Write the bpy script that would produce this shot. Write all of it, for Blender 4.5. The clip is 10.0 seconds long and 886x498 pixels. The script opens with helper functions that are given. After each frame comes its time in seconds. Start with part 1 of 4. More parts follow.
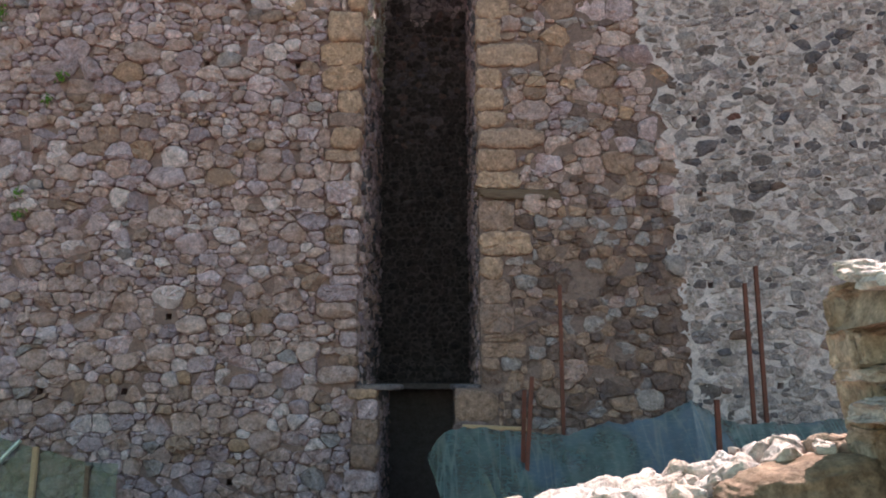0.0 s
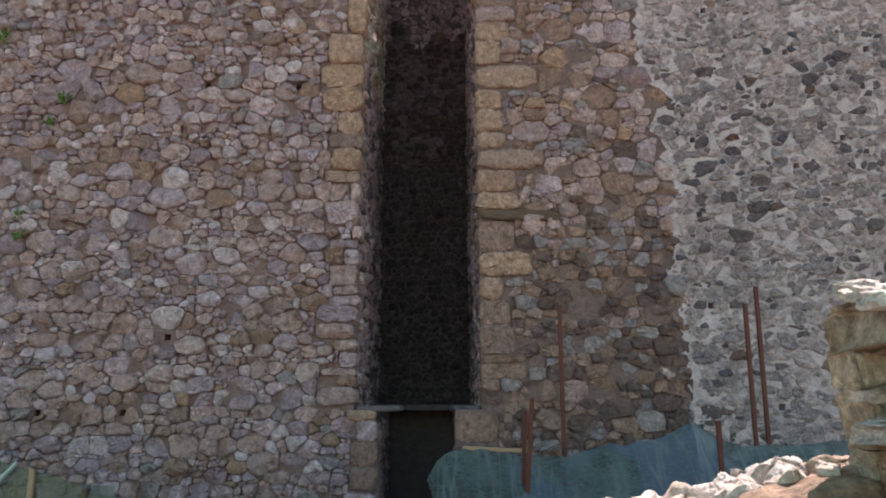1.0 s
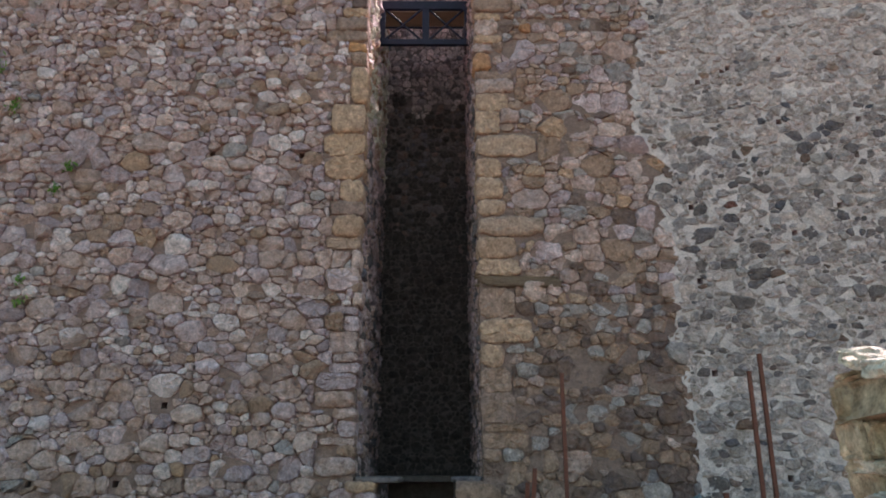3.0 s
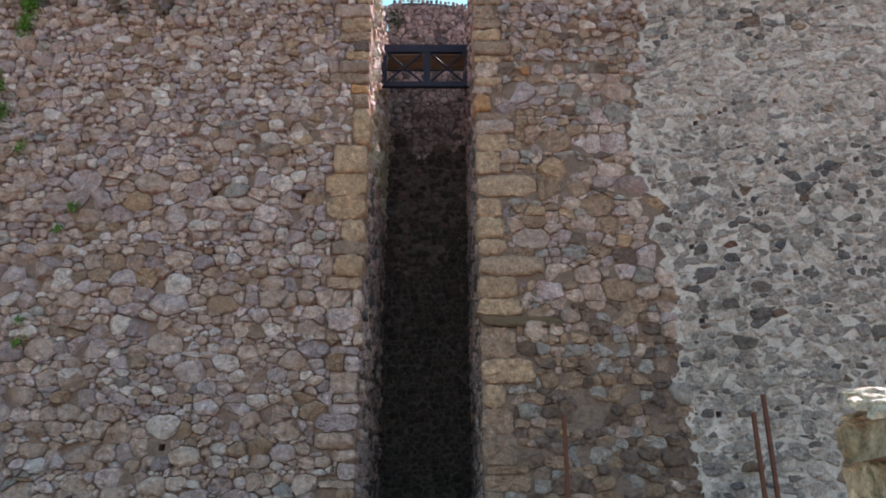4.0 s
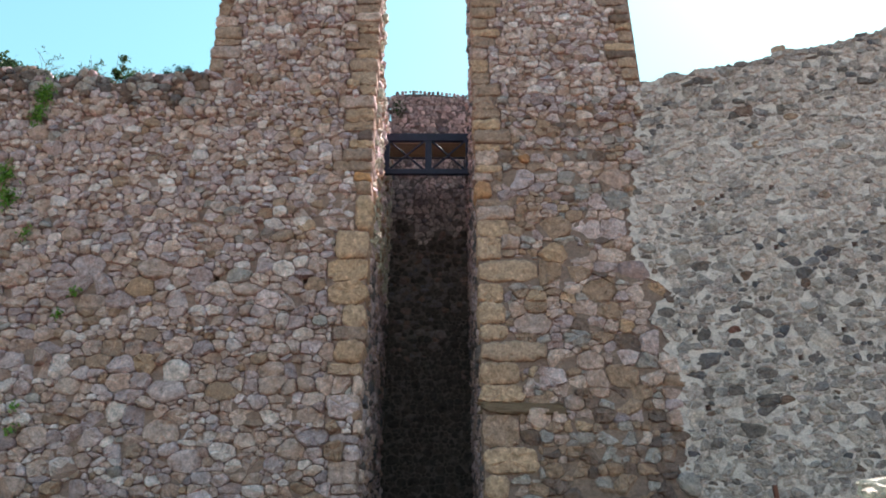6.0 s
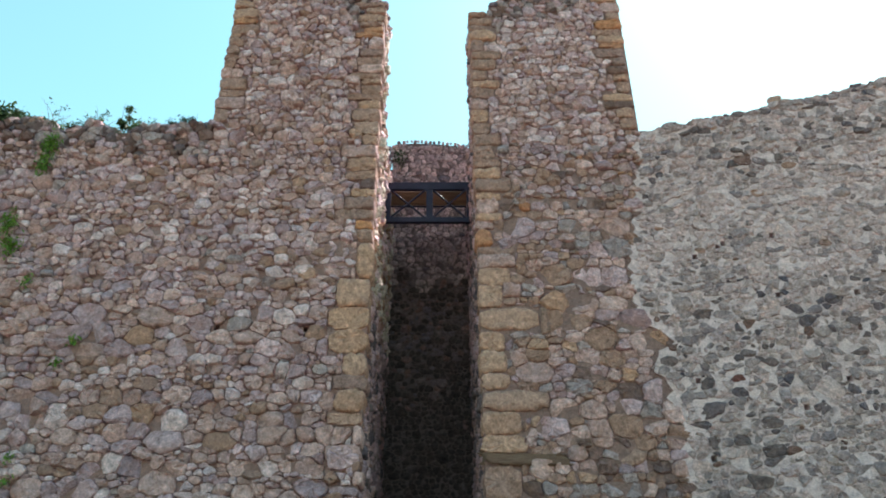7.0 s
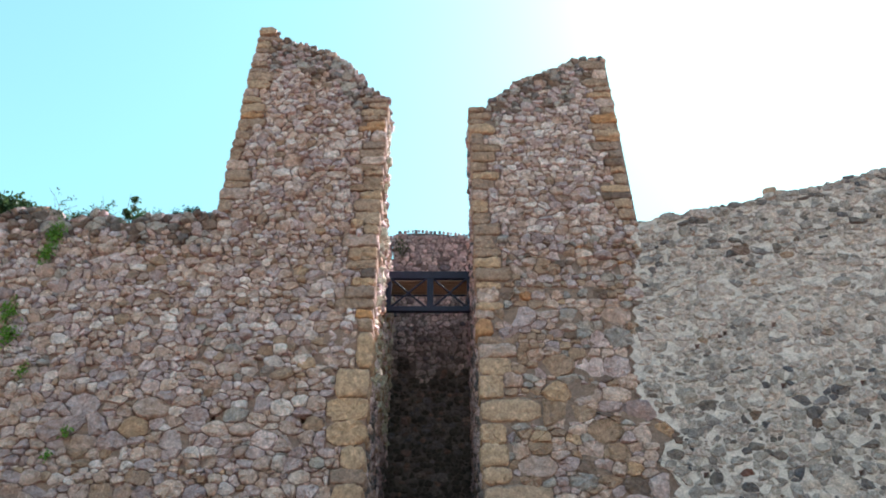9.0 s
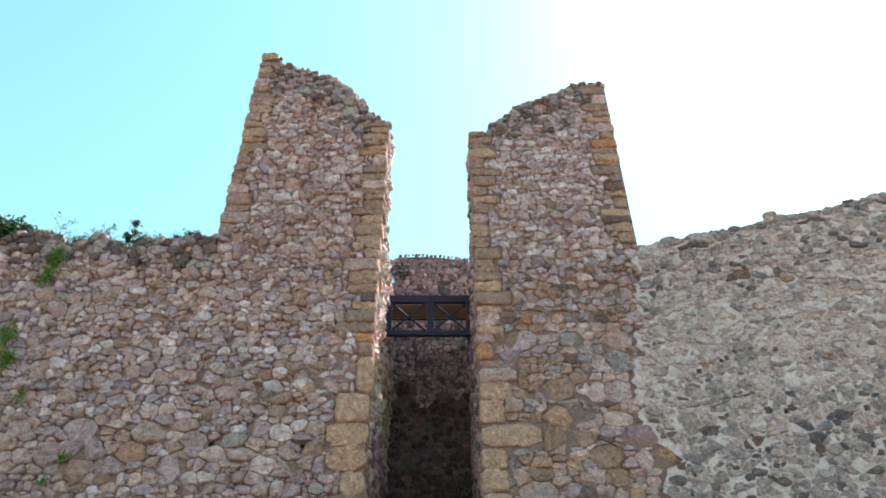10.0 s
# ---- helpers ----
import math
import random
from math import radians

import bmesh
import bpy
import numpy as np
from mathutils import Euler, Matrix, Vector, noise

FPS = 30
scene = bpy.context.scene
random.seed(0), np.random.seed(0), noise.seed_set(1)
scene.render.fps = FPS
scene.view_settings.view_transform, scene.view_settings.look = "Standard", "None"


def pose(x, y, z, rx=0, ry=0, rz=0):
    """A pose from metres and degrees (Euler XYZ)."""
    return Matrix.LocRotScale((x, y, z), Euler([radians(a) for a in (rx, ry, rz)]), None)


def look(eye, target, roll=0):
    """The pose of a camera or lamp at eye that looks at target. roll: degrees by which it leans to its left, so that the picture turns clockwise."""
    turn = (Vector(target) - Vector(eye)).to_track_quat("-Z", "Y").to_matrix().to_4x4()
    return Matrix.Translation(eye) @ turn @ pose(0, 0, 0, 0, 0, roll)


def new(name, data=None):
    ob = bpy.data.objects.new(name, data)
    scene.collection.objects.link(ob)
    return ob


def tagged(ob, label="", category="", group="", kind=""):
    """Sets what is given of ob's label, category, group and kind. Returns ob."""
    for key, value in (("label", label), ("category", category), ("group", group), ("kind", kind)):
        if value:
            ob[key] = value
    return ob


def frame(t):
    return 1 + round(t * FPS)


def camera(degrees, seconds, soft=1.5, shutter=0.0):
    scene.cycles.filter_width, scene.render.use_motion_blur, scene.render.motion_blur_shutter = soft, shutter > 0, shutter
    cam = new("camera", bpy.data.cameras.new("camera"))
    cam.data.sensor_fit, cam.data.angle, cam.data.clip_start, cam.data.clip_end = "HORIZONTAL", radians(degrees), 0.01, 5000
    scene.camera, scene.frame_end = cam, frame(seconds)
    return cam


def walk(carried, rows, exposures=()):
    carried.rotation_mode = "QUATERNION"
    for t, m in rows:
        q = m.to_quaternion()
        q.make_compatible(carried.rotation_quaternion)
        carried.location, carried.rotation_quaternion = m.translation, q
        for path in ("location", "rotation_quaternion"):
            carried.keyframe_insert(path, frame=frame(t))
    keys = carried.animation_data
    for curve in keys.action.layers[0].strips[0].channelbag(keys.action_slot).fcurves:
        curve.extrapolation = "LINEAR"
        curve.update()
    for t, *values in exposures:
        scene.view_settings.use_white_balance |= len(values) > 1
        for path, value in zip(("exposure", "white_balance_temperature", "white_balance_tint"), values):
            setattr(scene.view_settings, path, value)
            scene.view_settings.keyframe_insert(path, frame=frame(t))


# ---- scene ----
from mathutils.geometry import tessellate_polygon

EYE = 3.2
cam = camera(62.0, 10.0, soft=1.9)
ROWS = [  # seconds, yaw, pitch, lean to the right
    (0.0, -0.191, 9.941, -0.005), (0.5, -0.180, 10.361, 0.005), (1.0, -0.203, 11.528, 0.009), (1.5, -0.233, 12.697, 0.003),
    (2.0, -0.226, 13.928, -0.016), (2.5, -0.190, 15.246, -0.021), (4.0, -0.074, 19.780, -0.004), (4.5, -0.038, 21.311, -0.008),
    (5.0, -0.007, 22.989, -0.023), (5.5, 0.010, 24.614, -0.029), (7.0, 0.141, 30.105, -0.032), (7.5, 0.177, 31.893, -0.053),
    (8.0, 0.178, 33.763, -0.077), (8.5, 0.170, 35.423, -0.101), (9.0, 0.203, 37.019, -0.117), (9.5, 0.218, 38.247, -0.139),
    (10.0, 0.247, 38.869, -0.181),
]
walk(cam, [(t, pose(0, 0, EYE, 0, 0, yaw) @ pose(0, 0, 0, 90 + pitch) @ pose(0, 0, 0, 0, 0, -lean)) for t, yaw, pitch, lean in ROWS],
     exposures=[(0.0, 1.53, 6600, 22), (4.5, 1.60, 6450, 15), (10.0, 1.87, 6350, 9)])

# ---- light ----
SUN_EL, SUN_AZ = radians(54), radians(44)
world = bpy.data.worlds.new("sky")
scene.world = world
world.use_nodes = True
wn = world.node_tree
sky = wn.nodes.new("ShaderNodeTexSky")
sky.sky_type, sky.sun_disc = "NISHITA", False
sky.sun_elevation, sky.sun_rotation = SUN_EL, SUN_AZ
sky.air_density, sky.dust_density, sky.ozone_density = 1.0, 0.35, 1.0
wn.nodes["Background"].inputs[1].default_value = 0.085
haze = wn.nodes.new("ShaderNodeMix")
haze.data_type, haze.blend_type = "RGBA", "MULTIPLY"
haze.inputs[0].default_value, haze.inputs[7].default_value = 1.0, (1.2, 1.58, 1.09, 1)
wn.links.new(sky.outputs[0], haze.inputs[6])
wn.links.new(haze.outputs[2], wn.nodes["Background"].inputs[0])
sun = new("sun", bpy.data.lights.new("sun", "SUN"))
sun.data.energy, sun.data.angle, sun.data.color = 5.0, radians(0.6), (1.0, 0.96, 0.90)
sun_way = Vector((math.sin(SUN_AZ) * math.cos(SUN_EL), math.cos(SUN_AZ) * math.cos(SUN_EL), math.sin(SUN_EL)))
sun.matrix_world = look(sun_way * 60, (0, 0, 0))


# ---- materials ----
def base_mat(name, rough=0.9, metal=0.0):
    m = bpy.data.materials.new(name)
    m.use_nodes = True
    b = m.node_tree.nodes["Principled BSDF"]
    b.inputs["Roughness"].default_value, b.inputs["Metallic"].default_value = rough, metal
    b.inputs["Specular IOR Level"].default_value = 0.25
    return m, m.node_tree.nodes, m.node_tree.links, b


def noise_node(N, L, scale, detail=6, rough=0.6, stretch=None):
    g = N.new("ShaderNodeNewGeometry")
    t = N.new("ShaderNodeTexNoise")
    t.inputs["Scale"].default_value, t.inputs["Detail"].default_value, t.inputs["Roughness"].default_value = scale, detail, rough
    if stretch:
        mp = N.new("ShaderNodeMapping")
        mp.inputs["Scale"].default_value = stretch
        L.new(g.outputs["Position"], mp.inputs[0])
        L.new(mp.outputs[0], t.inputs["Vector"])
    else:
        L.new(g.outputs["Position"], t.inputs["Vector"])
    return t.outputs["Fac"]


def ramp(N, L, fac, stops):
    r = N.new("ShaderNodeValToRGB")
    while len(r.color_ramp.elements) < len(stops):
        r.color_ramp.elements.new(0.5)
    for e, (p, c) in zip(r.color_ramp.elements, stops):
        e.position, e.color = p, (*c, 1) if len(c) == 3 else c
    L.new(fac, r.inputs[0])
    return r.outputs[0]


def mixc(N, L, fac, a, b, mode="MIX"):
    m = N.new("ShaderNodeMix")
    m.data_type, m.blend_type = "RGBA", mode
    for v, sock in ((fac, m.inputs[0]), (a, m.inputs[6]), (b, m.inputs[7])):
        if isinstance(v, (int, float)):
            sock.default_value = v
        elif isinstance(v, tuple):
            sock.default_value = (*v, 1)
        else:
            L.new(v, sock)
    return m.outputs[2]


def bump(N, L, b, height, strength, dist):
    u = N.new("ShaderNodeBump")
    u.inputs["Strength"].default_value, u.inputs["Distance"].default_value = strength, dist
    L.new(height, u.inputs["Height"])
    L.new(u.outputs[0], b.inputs["Normal"])


def rosy(c, much=1.0):
    """Most stone of this place is a little rosy."""
    return (c[0] * 0.78 * (1 + 0.25 * much), c[1] * 0.78 * (1 - 0.08 * much), c[2] * 0.78 * (1 + 0.07 * much))


def stone_mat(name, tones, stain, grain=26.0, relief=0.026, facet=0.06, rose=1.0):
    """Stone whose tone varies from piece to piece, with grain, pits, pale crust and stains."""
    m, N, L, b = base_mat(name, 0.92)
    oi, ge = N.new("ShaderNodeObjectInfo"), N.new("ShaderNodeNewGeometry")
    add = N.new("ShaderNodeMath")
    add.operation = "ADD"
    L.new(oi.outputs["Random"], add.inputs[0])
    L.new(ge.outputs["Random Per Island"], add.inputs[1])
    fr = N.new("ShaderNodeMath")
    fr.operation = "FRACT"
    L.new(add.outputs[0], fr.inputs[0])
    c = ramp(N, L, fr.outputs[0], [(i / max(1, len(tones) - 1), rosy(t, rose)) for i, t in enumerate(tones)])
    big = noise_node(N, L, 3.2, 8, 0.68)
    c = mixc(N, L, ramp(N, L, big, [(0.45, (0, 0, 0)), (0.64, (0.85, 0.85, 0.85))]), c, rosy(stain, rose))
    mid = noise_node(N, L, 11.0, 9, 0.72)
    c = mixc(N, L, 1.0, c, ramp(N, L, mid, [(0.28, (0.30, 0.29, 0.30)), (0.44, (0.86, 0.86, 0.86)), (0.57, (1.16, 1.15, 1.14)), (0.70, (1.75, 1.73, 1.71))]), "MULTIPLY")
    fine = noise_node(N, L, grain * 1.6, 6, 0.7)
    c = mixc(N, L, 1.0, c, ramp(N, L, fine, [(0.3, (0.62, 0.61, 0.6)), (0.52, (1, 1, 1)), (0.75, (1.25, 1.24, 1.22))]), "MULTIPLY")
    L.new(c, b.inputs["Base Color"])
    hsum = N.new("ShaderNodeMath")
    hsum.operation = "MULTIPLY_ADD"
    hsum.inputs[1].default_value = relief / facet
    L.new(fine, hsum.inputs[0])
    L.new(mid, hsum.inputs[2])
    bump(N, L, b, hsum.outputs[0], 1.0, facet)
    return m


M_GREY = stone_mat("grey limestone", [(0.32, 0.30, 0.31), (0.54, 0.51, 0.49), (0.42, 0.395, 0.40), (0.72, 0.68, 0.645)], (0.38, 0.30, 0.265), rose=1.25)
M_CHALK = stone_mat("whitish crusted limestone", [(0.68, 0.63, 0.61), (0.80, 0.75, 0.71), (0.60, 0.57, 0.58)], (0.50, 0.43, 0.39))
M_PINK = stone_mat("pinkish limestone", [(0.55, 0.445, 0.39), (0.45, 0.365, 0.33), (0.69, 0.58, 0.51), (0.49, 0.41, 0.385)], (0.42, 0.30, 0.23))
M_BROWN = stone_mat("brown rubble stone", [(0.36, 0.265, 0.195), (0.43, 0.325, 0.245), (0.32, 0.25, 0.21)], (0.33, 0.235, 0.165))
M_TAN = stone_mat("tan sandstone", [(0.47, 0.345, 0.225), (0.41, 0.295, 0.20), (0.51, 0.385, 0.26), (0.39, 0.30, 0.225)], (0.35, 0.26, 0.19), 18, 0.018, 0.035, 1.0)
M_ORANGE = stone_mat("orange sandstone", [(0.48, 0.28, 0.13), (0.40, 0.23, 0.12), (0.46, 0.31, 0.18)], (0.36, 0.20, 0.12), 18, 0.014, 0.03)
M_DARK = stone_mat("dark basalt stone", [(0.10, 0.11, 0.135), (0.17, 0.165, 0.18), (0.21, 0.19, 0.18), (0.13, 0.125, 0.13)], (0.21, 0.19, 0.17), rose=1.0)
# lighter limestone with strong sunlight painted into its tones
M_SUNPALE = stone_mat("limestone rubble paled for sunlight", [(0.70, 0.67, 0.58), (0.62, 0.58, 0.48), (0.76, 0.73, 0.66)], (0.52, 0.44, 0.32), 22, 0.015, 0.03, 0.5)
M_ASH = stone_mat("ash grey rubble smeared with lime", [(0.25, 0.24, 0.25), (0.39, 0.37, 0.355), (0.31, 0.295, 0.29), (0.49, 0.46, 0.425)], (0.46, 0.425, 0.38), rose=0.95)
# brown limestone, darkened so that front faces and recesses look shaded
M_RUIN_SHADE = stone_mat("stained brown limestone darkened for shade", [(0.30, 0.225, 0.135), (0.24, 0.175, 0.105), (0.36, 0.28, 0.18)], (0.16, 0.105, 0.06), 22, 0.015, 0.035, 0.6)
M_UMBER = stone_mat("dark brown rubble stone", [(0.175, 0.132, 0.115), (0.24, 0.18, 0.152), (0.155, 0.125, 0.12), (0.29, 0.228, 0.205)], (0.20, 0.14, 0.10))
M_RED = stone_mat("dark red stone", [(0.20, 0.10, 0.085), (0.24, 0.13, 0.10)], (0.15, 0.09, 0.08))
M_PALE = stone_mat("pale beige rubble smeared with lime", [(0.51, 0.47, 0.44), (0.60, 0.55, 0.505), (0.44, 0.405, 0.39), (0.66, 0.61, 0.57)], (0.54, 0.49, 0.45), rose=0.95)
# near-black tone: the slot's deep shade put into the stone colour
M_SLOT_DARK = stone_mat("brown stone darkened for slot shade", [(0.068, 0.060, 0.057), (0.10, 0.088, 0.08), (0.085, 0.076, 0.074)], (0.048, 0.043, 0.042))
M_RUIN = stone_mat("pale weathered limestone", [(0.56, 0.49, 0.36), (0.46, 0.39, 0.27), (0.62, 0.56, 0.43)], (0.26, 0.175, 0.095), 22, 0.015, 0.035, 0.6)


def mortar_mat(name, a, bcol, stain, relief, rose=1.0, cover=0.45):
    m, N, L, b = base_mat(name, 0.95)
    n1, n2, n3 = noise_node(N, L, 1.3, 5), noise_node(N, L, 14, 8, 0.7), noise_node(N, L, 60, 6, 0.7)
    c = mixc(N, L, ramp(N, L, n1, [(0.35, (0, 0, 0)), (0.65, (1, 1, 1))]), rosy(a, rose), rosy(bcol, rose))
    c = mixc(N, L, ramp(N, L, n2, [(cover, (0, 0, 0)), (0.75, (0.85, 0.85, 0.85))]), c, rosy(stain, rose))
    n4 = noise_node(N, L, 5.0, 7, 0.65, (1, 1, 1.7))
    c = mixc(N, L, 1.0, c, ramp(N, L, n4, [(0.33, (0.72, 0.72, 0.73)), (0.5, (0.97, 0.97, 0.97)), (0.68, (1.14, 1.13, 1.12))]), "MULTIPLY")
    c = mixc(N, L, 1.0, c, ramp(N, L, n3, [(0.3, (0.6, 0.6, 0.6)), (0.6, (1.1, 1.1, 1.1))]), "MULTIPLY")
    L.new(c, b.inputs["Base Color"])
    bump(N, L, b, n2, 1.0, relief)
    return m


M_MORTAR = mortar_mat("tan lime mortar", (0.33, 0.26, 0.225), (0.32, 0.235, 0.185), (0.17, 0.135, 0.12), 0.05)
M_MORTAR_B = mortar_mat("brown lime mortar", (0.33, 0.255, 0.205), (0.27, 0.21, 0.18), (0.17, 0.135, 0.12), 0.06)
M_WHITE = mortar_mat("pale lime mortar", (0.73, 0.685, 0.655), (0.59, 0.55, 0.515), (0.43, 0.395, 0.365), 0.035, 0.9, 0.5)
# core of the slot, its colour darkened to stand in for shade
M_SHADE = mortar_mat("grey rubble core darkened for shade", (0.15, 0.14, 0.125), (0.18, 0.165, 0.15), (0.09, 0.083, 0.077), 0.06, 1.0)
M_EARTH = mortar_mat("dry stony earth", (0.24, 0.225, 0.16), (0.20, 0.185, 0.125), (0.13, 0.115, 0.07), 0.05, 0.4)


# ---- mesh helpers ----
def mesh_from(name, verts, faces, mats, slots=None, smooth=False):
    me = bpy.data.meshes.new(name)
    me.from_pydata([tuple(v) for v in verts], [], faces)
    for m in mats:
        me.materials.append(m)
    if slots is not None:
        me.polygons.foreach_set("material_index", slots)
    if smooth:
        me.polygons.foreach_set("use_smooth", [True] * len(me.polygons))
    me.update()
    return me


def child(name, me, parent, label=""):
    ob = new(name, me)
    ob.parent = parent
    return tagged(ob, label)


def prism(outline, y0, y1):
    """Verts and faces of an (x, z) outline drawn out from y0 to y1."""
    n = len(outline)
    v = [(x, y0, z) for x, z in outline] + [(x, y1, z) for x, z in outline]
    f = [tuple(range(n)), tuple(range(2 * n - 1, n - 1, -1))] + [(i, i + n, (i + 1) % n + n, (i + 1) % n) for i in range(n)]
    return v, f


def clip(poly, a, b, c):
    """The part of a polygon where a*u + b*v <= c."""
    out = []
    for (u0, v0), (u1, v1) in zip(poly, poly[1:] + poly[:1]):
        d0, d1 = a * u0 + b * v0 - c, a * u1 + b * v1 - c
        if d0 <= 0:
            out.append((u0, v0))
        if d0 * d1 < 0:
            k = d0 / (d0 - d1)
            out.append((u0 + k * (u1 - u0), v0 + k * (v1 - v0)))
    return out


def cells(sites, flat):
    """The cell of every site in a diagram weighted by size."""
    q = sites[:, :2] / (flat, 1)
    w = sites[:, 2] ** 2
    out = []
    for i in range(len(q)):
        d2 = ((q - q[i]) ** 2).sum(1)
        near = np.argpartition(d2, min(22, len(q) - 1))[:22]
        R = sites[i, 2] * 2.1
        poly = [(q[i, 0] - R, q[i, 1] - R), (q[i, 0] + R, q[i, 1] - R), (q[i, 0] + R, q[i, 1] + R), (q[i, 0] - R, q[i, 1] + R)]
        for j in near[np.argsort(d2[near])]:
            if j == i:
                continue
            a, b = 2 * (q[j] - q[i])
            poly = clip(poly, a, b, (q[j] @ q[j] - w[j]) - (q[i] @ q[i] - w[i]))
            if len(poly) < 3:
                break
        out.append([(u * flat, v) for u, v in poly] if len(poly) >= 3 else None)
    return out


def chaikin(poly, k=0.24):
    out = []
    for (u0, v0), (u1, v1) in zip(poly, poly[1:] + poly[:1]):
        out += [(u0 + k * (u1 - u0), v0 + k * (v1 - v0)), (u1 - k * (u1 - u0), v1 - k * (v1 - v0))]
    return out


def evenly(pts, n):
    """n points at even steps along a closed outline."""
    p = np.array(pts + pts[:1])
    d = np.concatenate([[0], np.cumsum(np.hypot(*np.diff(p, axis=0).T))])
    k = np.arange(n) / n * d[-1]
    return np.column_stack([np.interp(k, d, p[:, 0]), np.interp(k, d, p[:, 1])])


def lobes(rng, n, orders):
    """A smooth random wave round an outline, about -1 to 1."""
    a = np.arange(n) * 2 * math.pi / n
    return sum(rng.normal(0, 0.6 / k ** 0.5) * np.cos(k * a + rng.uniform(0, 6.28)) for k in orders)


def stone_shape(rng, poly, joint, h, deep=0.03, flatness=0.74, round_it=True, wob=0.008, jitter=0.045):
    """One stone on an outline in the wall's plane: verts as (u, v, proud) and faces."""
    us, vs = [p[0] for p in poly], [p[1] for p in poly]
    size = max(0.03, min(max(us) - min(us), max(vs) - min(vs)))
    around = sum(math.hypot(p[0] - q[0], p[1] - q[1]) for p, q in zip(poly, poly[1:] + poly[:1]))
    if round_it:
        out = chaikin(poly, rng.uniform(0.07, 0.22))
        n = int(min(18, max(9, around / 0.06)))
        rings = ((1.0, None), (0.99, 0.25), (0.93, 0.70), (flatness, 0.96))
    else:
        out = chaikin(poly, rng.uniform(0.08, 0.22))
        n = int(min(34, max(14, around / 0.075)))
        rings = ((1.0, None), (0.985, 0.3), (0.92, 0.82), (0.62, 1.0))
    o = evenly(out, n)
    c = o.mean(0)
    s = max(0.6, 1 - 2 * joint / size)
    ray = (o - c) * s
    if round_it:
        ray = ray * (1.02 + 0.5 * jitter * lobes(rng, n, (2, 3, 5)) + rng.normal(0, 0.9 * jitter, n))[:, None]
    else:
        ray = ray + rng.normal(0, 0.011, ray.shape)
    tilt = rng.normal(0, 0.13, 2) if round_it else rng.normal(0, 0.04, 2)
    swell = 1 + (0.28 if round_it else 0.35) * lobes(rng, n, (1, 2, 3))
    chip = min(0.017, 0.06 * size) if round_it else 0.5 * wob
    cut = rng.normal(0, 0.55, 2) if round_it and rng.random() < 0.55 else None
    V = []
    for sc, lift in rings:
        uv = c + ray * (sc * rng.uniform(0.93, 1.05, (n, 1)) if lift and lift > 0.5 else sc)
        if lift is None:
            z = np.full(n, -deep)
        else:
            z = h * lift * swell + (uv - c) @ tilt * lift + rng.normal(0, chip, n) * lift
            if cut is not None:  # a broken face
                z = np.minimum(z, h * 0.8 + (uv - c) @ cut)
        V += [(a, b, d) for (a, b), d in zip(uv, z)]
    m = c + rng.normal(0, size * 0.08, 2)
    top = h * (1.03 if round_it else 1.0) + rng.normal(0, chip)
    if cut is not None:
        top = min(top, h * 0.8 + float((m - c) @ cut))
    V.append((m[0], m[1], top))
    F = []
    for r in range(3):
        for i in range(n):
            k = (i + 1) % n
            F.append((r * n + i, r * n + k, (r + 1) * n + k, (r + 1) * n + i))
    F += [(3 * n + i, 3 * n + (i + 1) % n, 4 * n) for i in range(n)]
    return V, F


def build_stones(parent, items, to_world, near, label, limit=300):
    """items: (verts, faces, material, u, v, rounded). Those nearest to `near` become objects; the rest one joined part."""
    order = sorted(items, key=lambda it: math.hypot(it[3] - near[0], it[4] - near[1]))
    for V, F, m, u, v, soft in order[:limit]:
        child("stone", mesh_from("stone", [to_world(*p) for p in V], F, [m], smooth=soft), parent)
    rest = order[limit:]
    if rest:
        mats = list(dict.fromkeys(it[2] for it in rest))
        av, af, slots, softs = [], [], [], []
        for V, F, m, u, v, soft in rest:
            o = len(av)
            av += [to_world(*p) for p in V]
            af += [tuple(i + o for i in f) for f in F]
            slots += [mats.index(m)] * len(F)
            softs += [soft] * len(F)
        me = mesh_from("rubble_stones", av, af, mats, slots)
        me.polygons.foreach_set("use_smooth", softs)
        tagged(child("rubble_stones", me, parent, label), kind="stuff")


def mortar_sheet(parent, box, step, inside, height, to_world, mat, holes, label):
    """Mortar between and over the stones: an uneven skin on the wall's core, open at the holes."""
    us, vs = np.arange(box[0], box[1] + step, step), np.arange(box[2], box[3] + step, step)
    V, at = [], {}
    for j, v in enumerate(vs):
        for i, u in enumerate(us):
            u2, v2 = u + 0.4 * step * noise.noise((u * 31, v * 31, 2)), v + 0.4 * step * noise.noise((u * 31, v * 31, 7))
            if inside(u2, v2) and not any(abs(u2 - a) < 0.075 and abs(v2 - b) < 0.075 for a, b in holes):
                at[i, j] = len(V)
                V.append(to_world(u2, v2, height(u2, v2)))
    F = [(at[i, j], at[i + 1, j], at[i + 1, j + 1], at[i, j + 1]) for i, j in at if (i + 1, j) in at and (i + 1, j + 1) in at and (i, j + 1) in at]
    child("mortar", mesh_from("mortar", V, F, [mat], smooth=True), parent, label)


def rough(u, v, seed=0.0):
    """Unevenness of trowelled mortar, in metres."""
    return 0.020 * noise.noise((u * 3.1, v * 3.6, seed)) + 0.013 * noise.noise((u * 8, v * 9, seed + 3)) + 0.008 * noise.noise((u * 17, v * 17, seed + 6))


def pick(rng, table):
    mats, w = zip(*table)
    return mats[rng.choice(len(mats), p=np.array(w) / sum(w))]


def top_at(profile, u):
    return float(np.interp(u, [p[0] for p in profile], [p[1] for p in profile]))


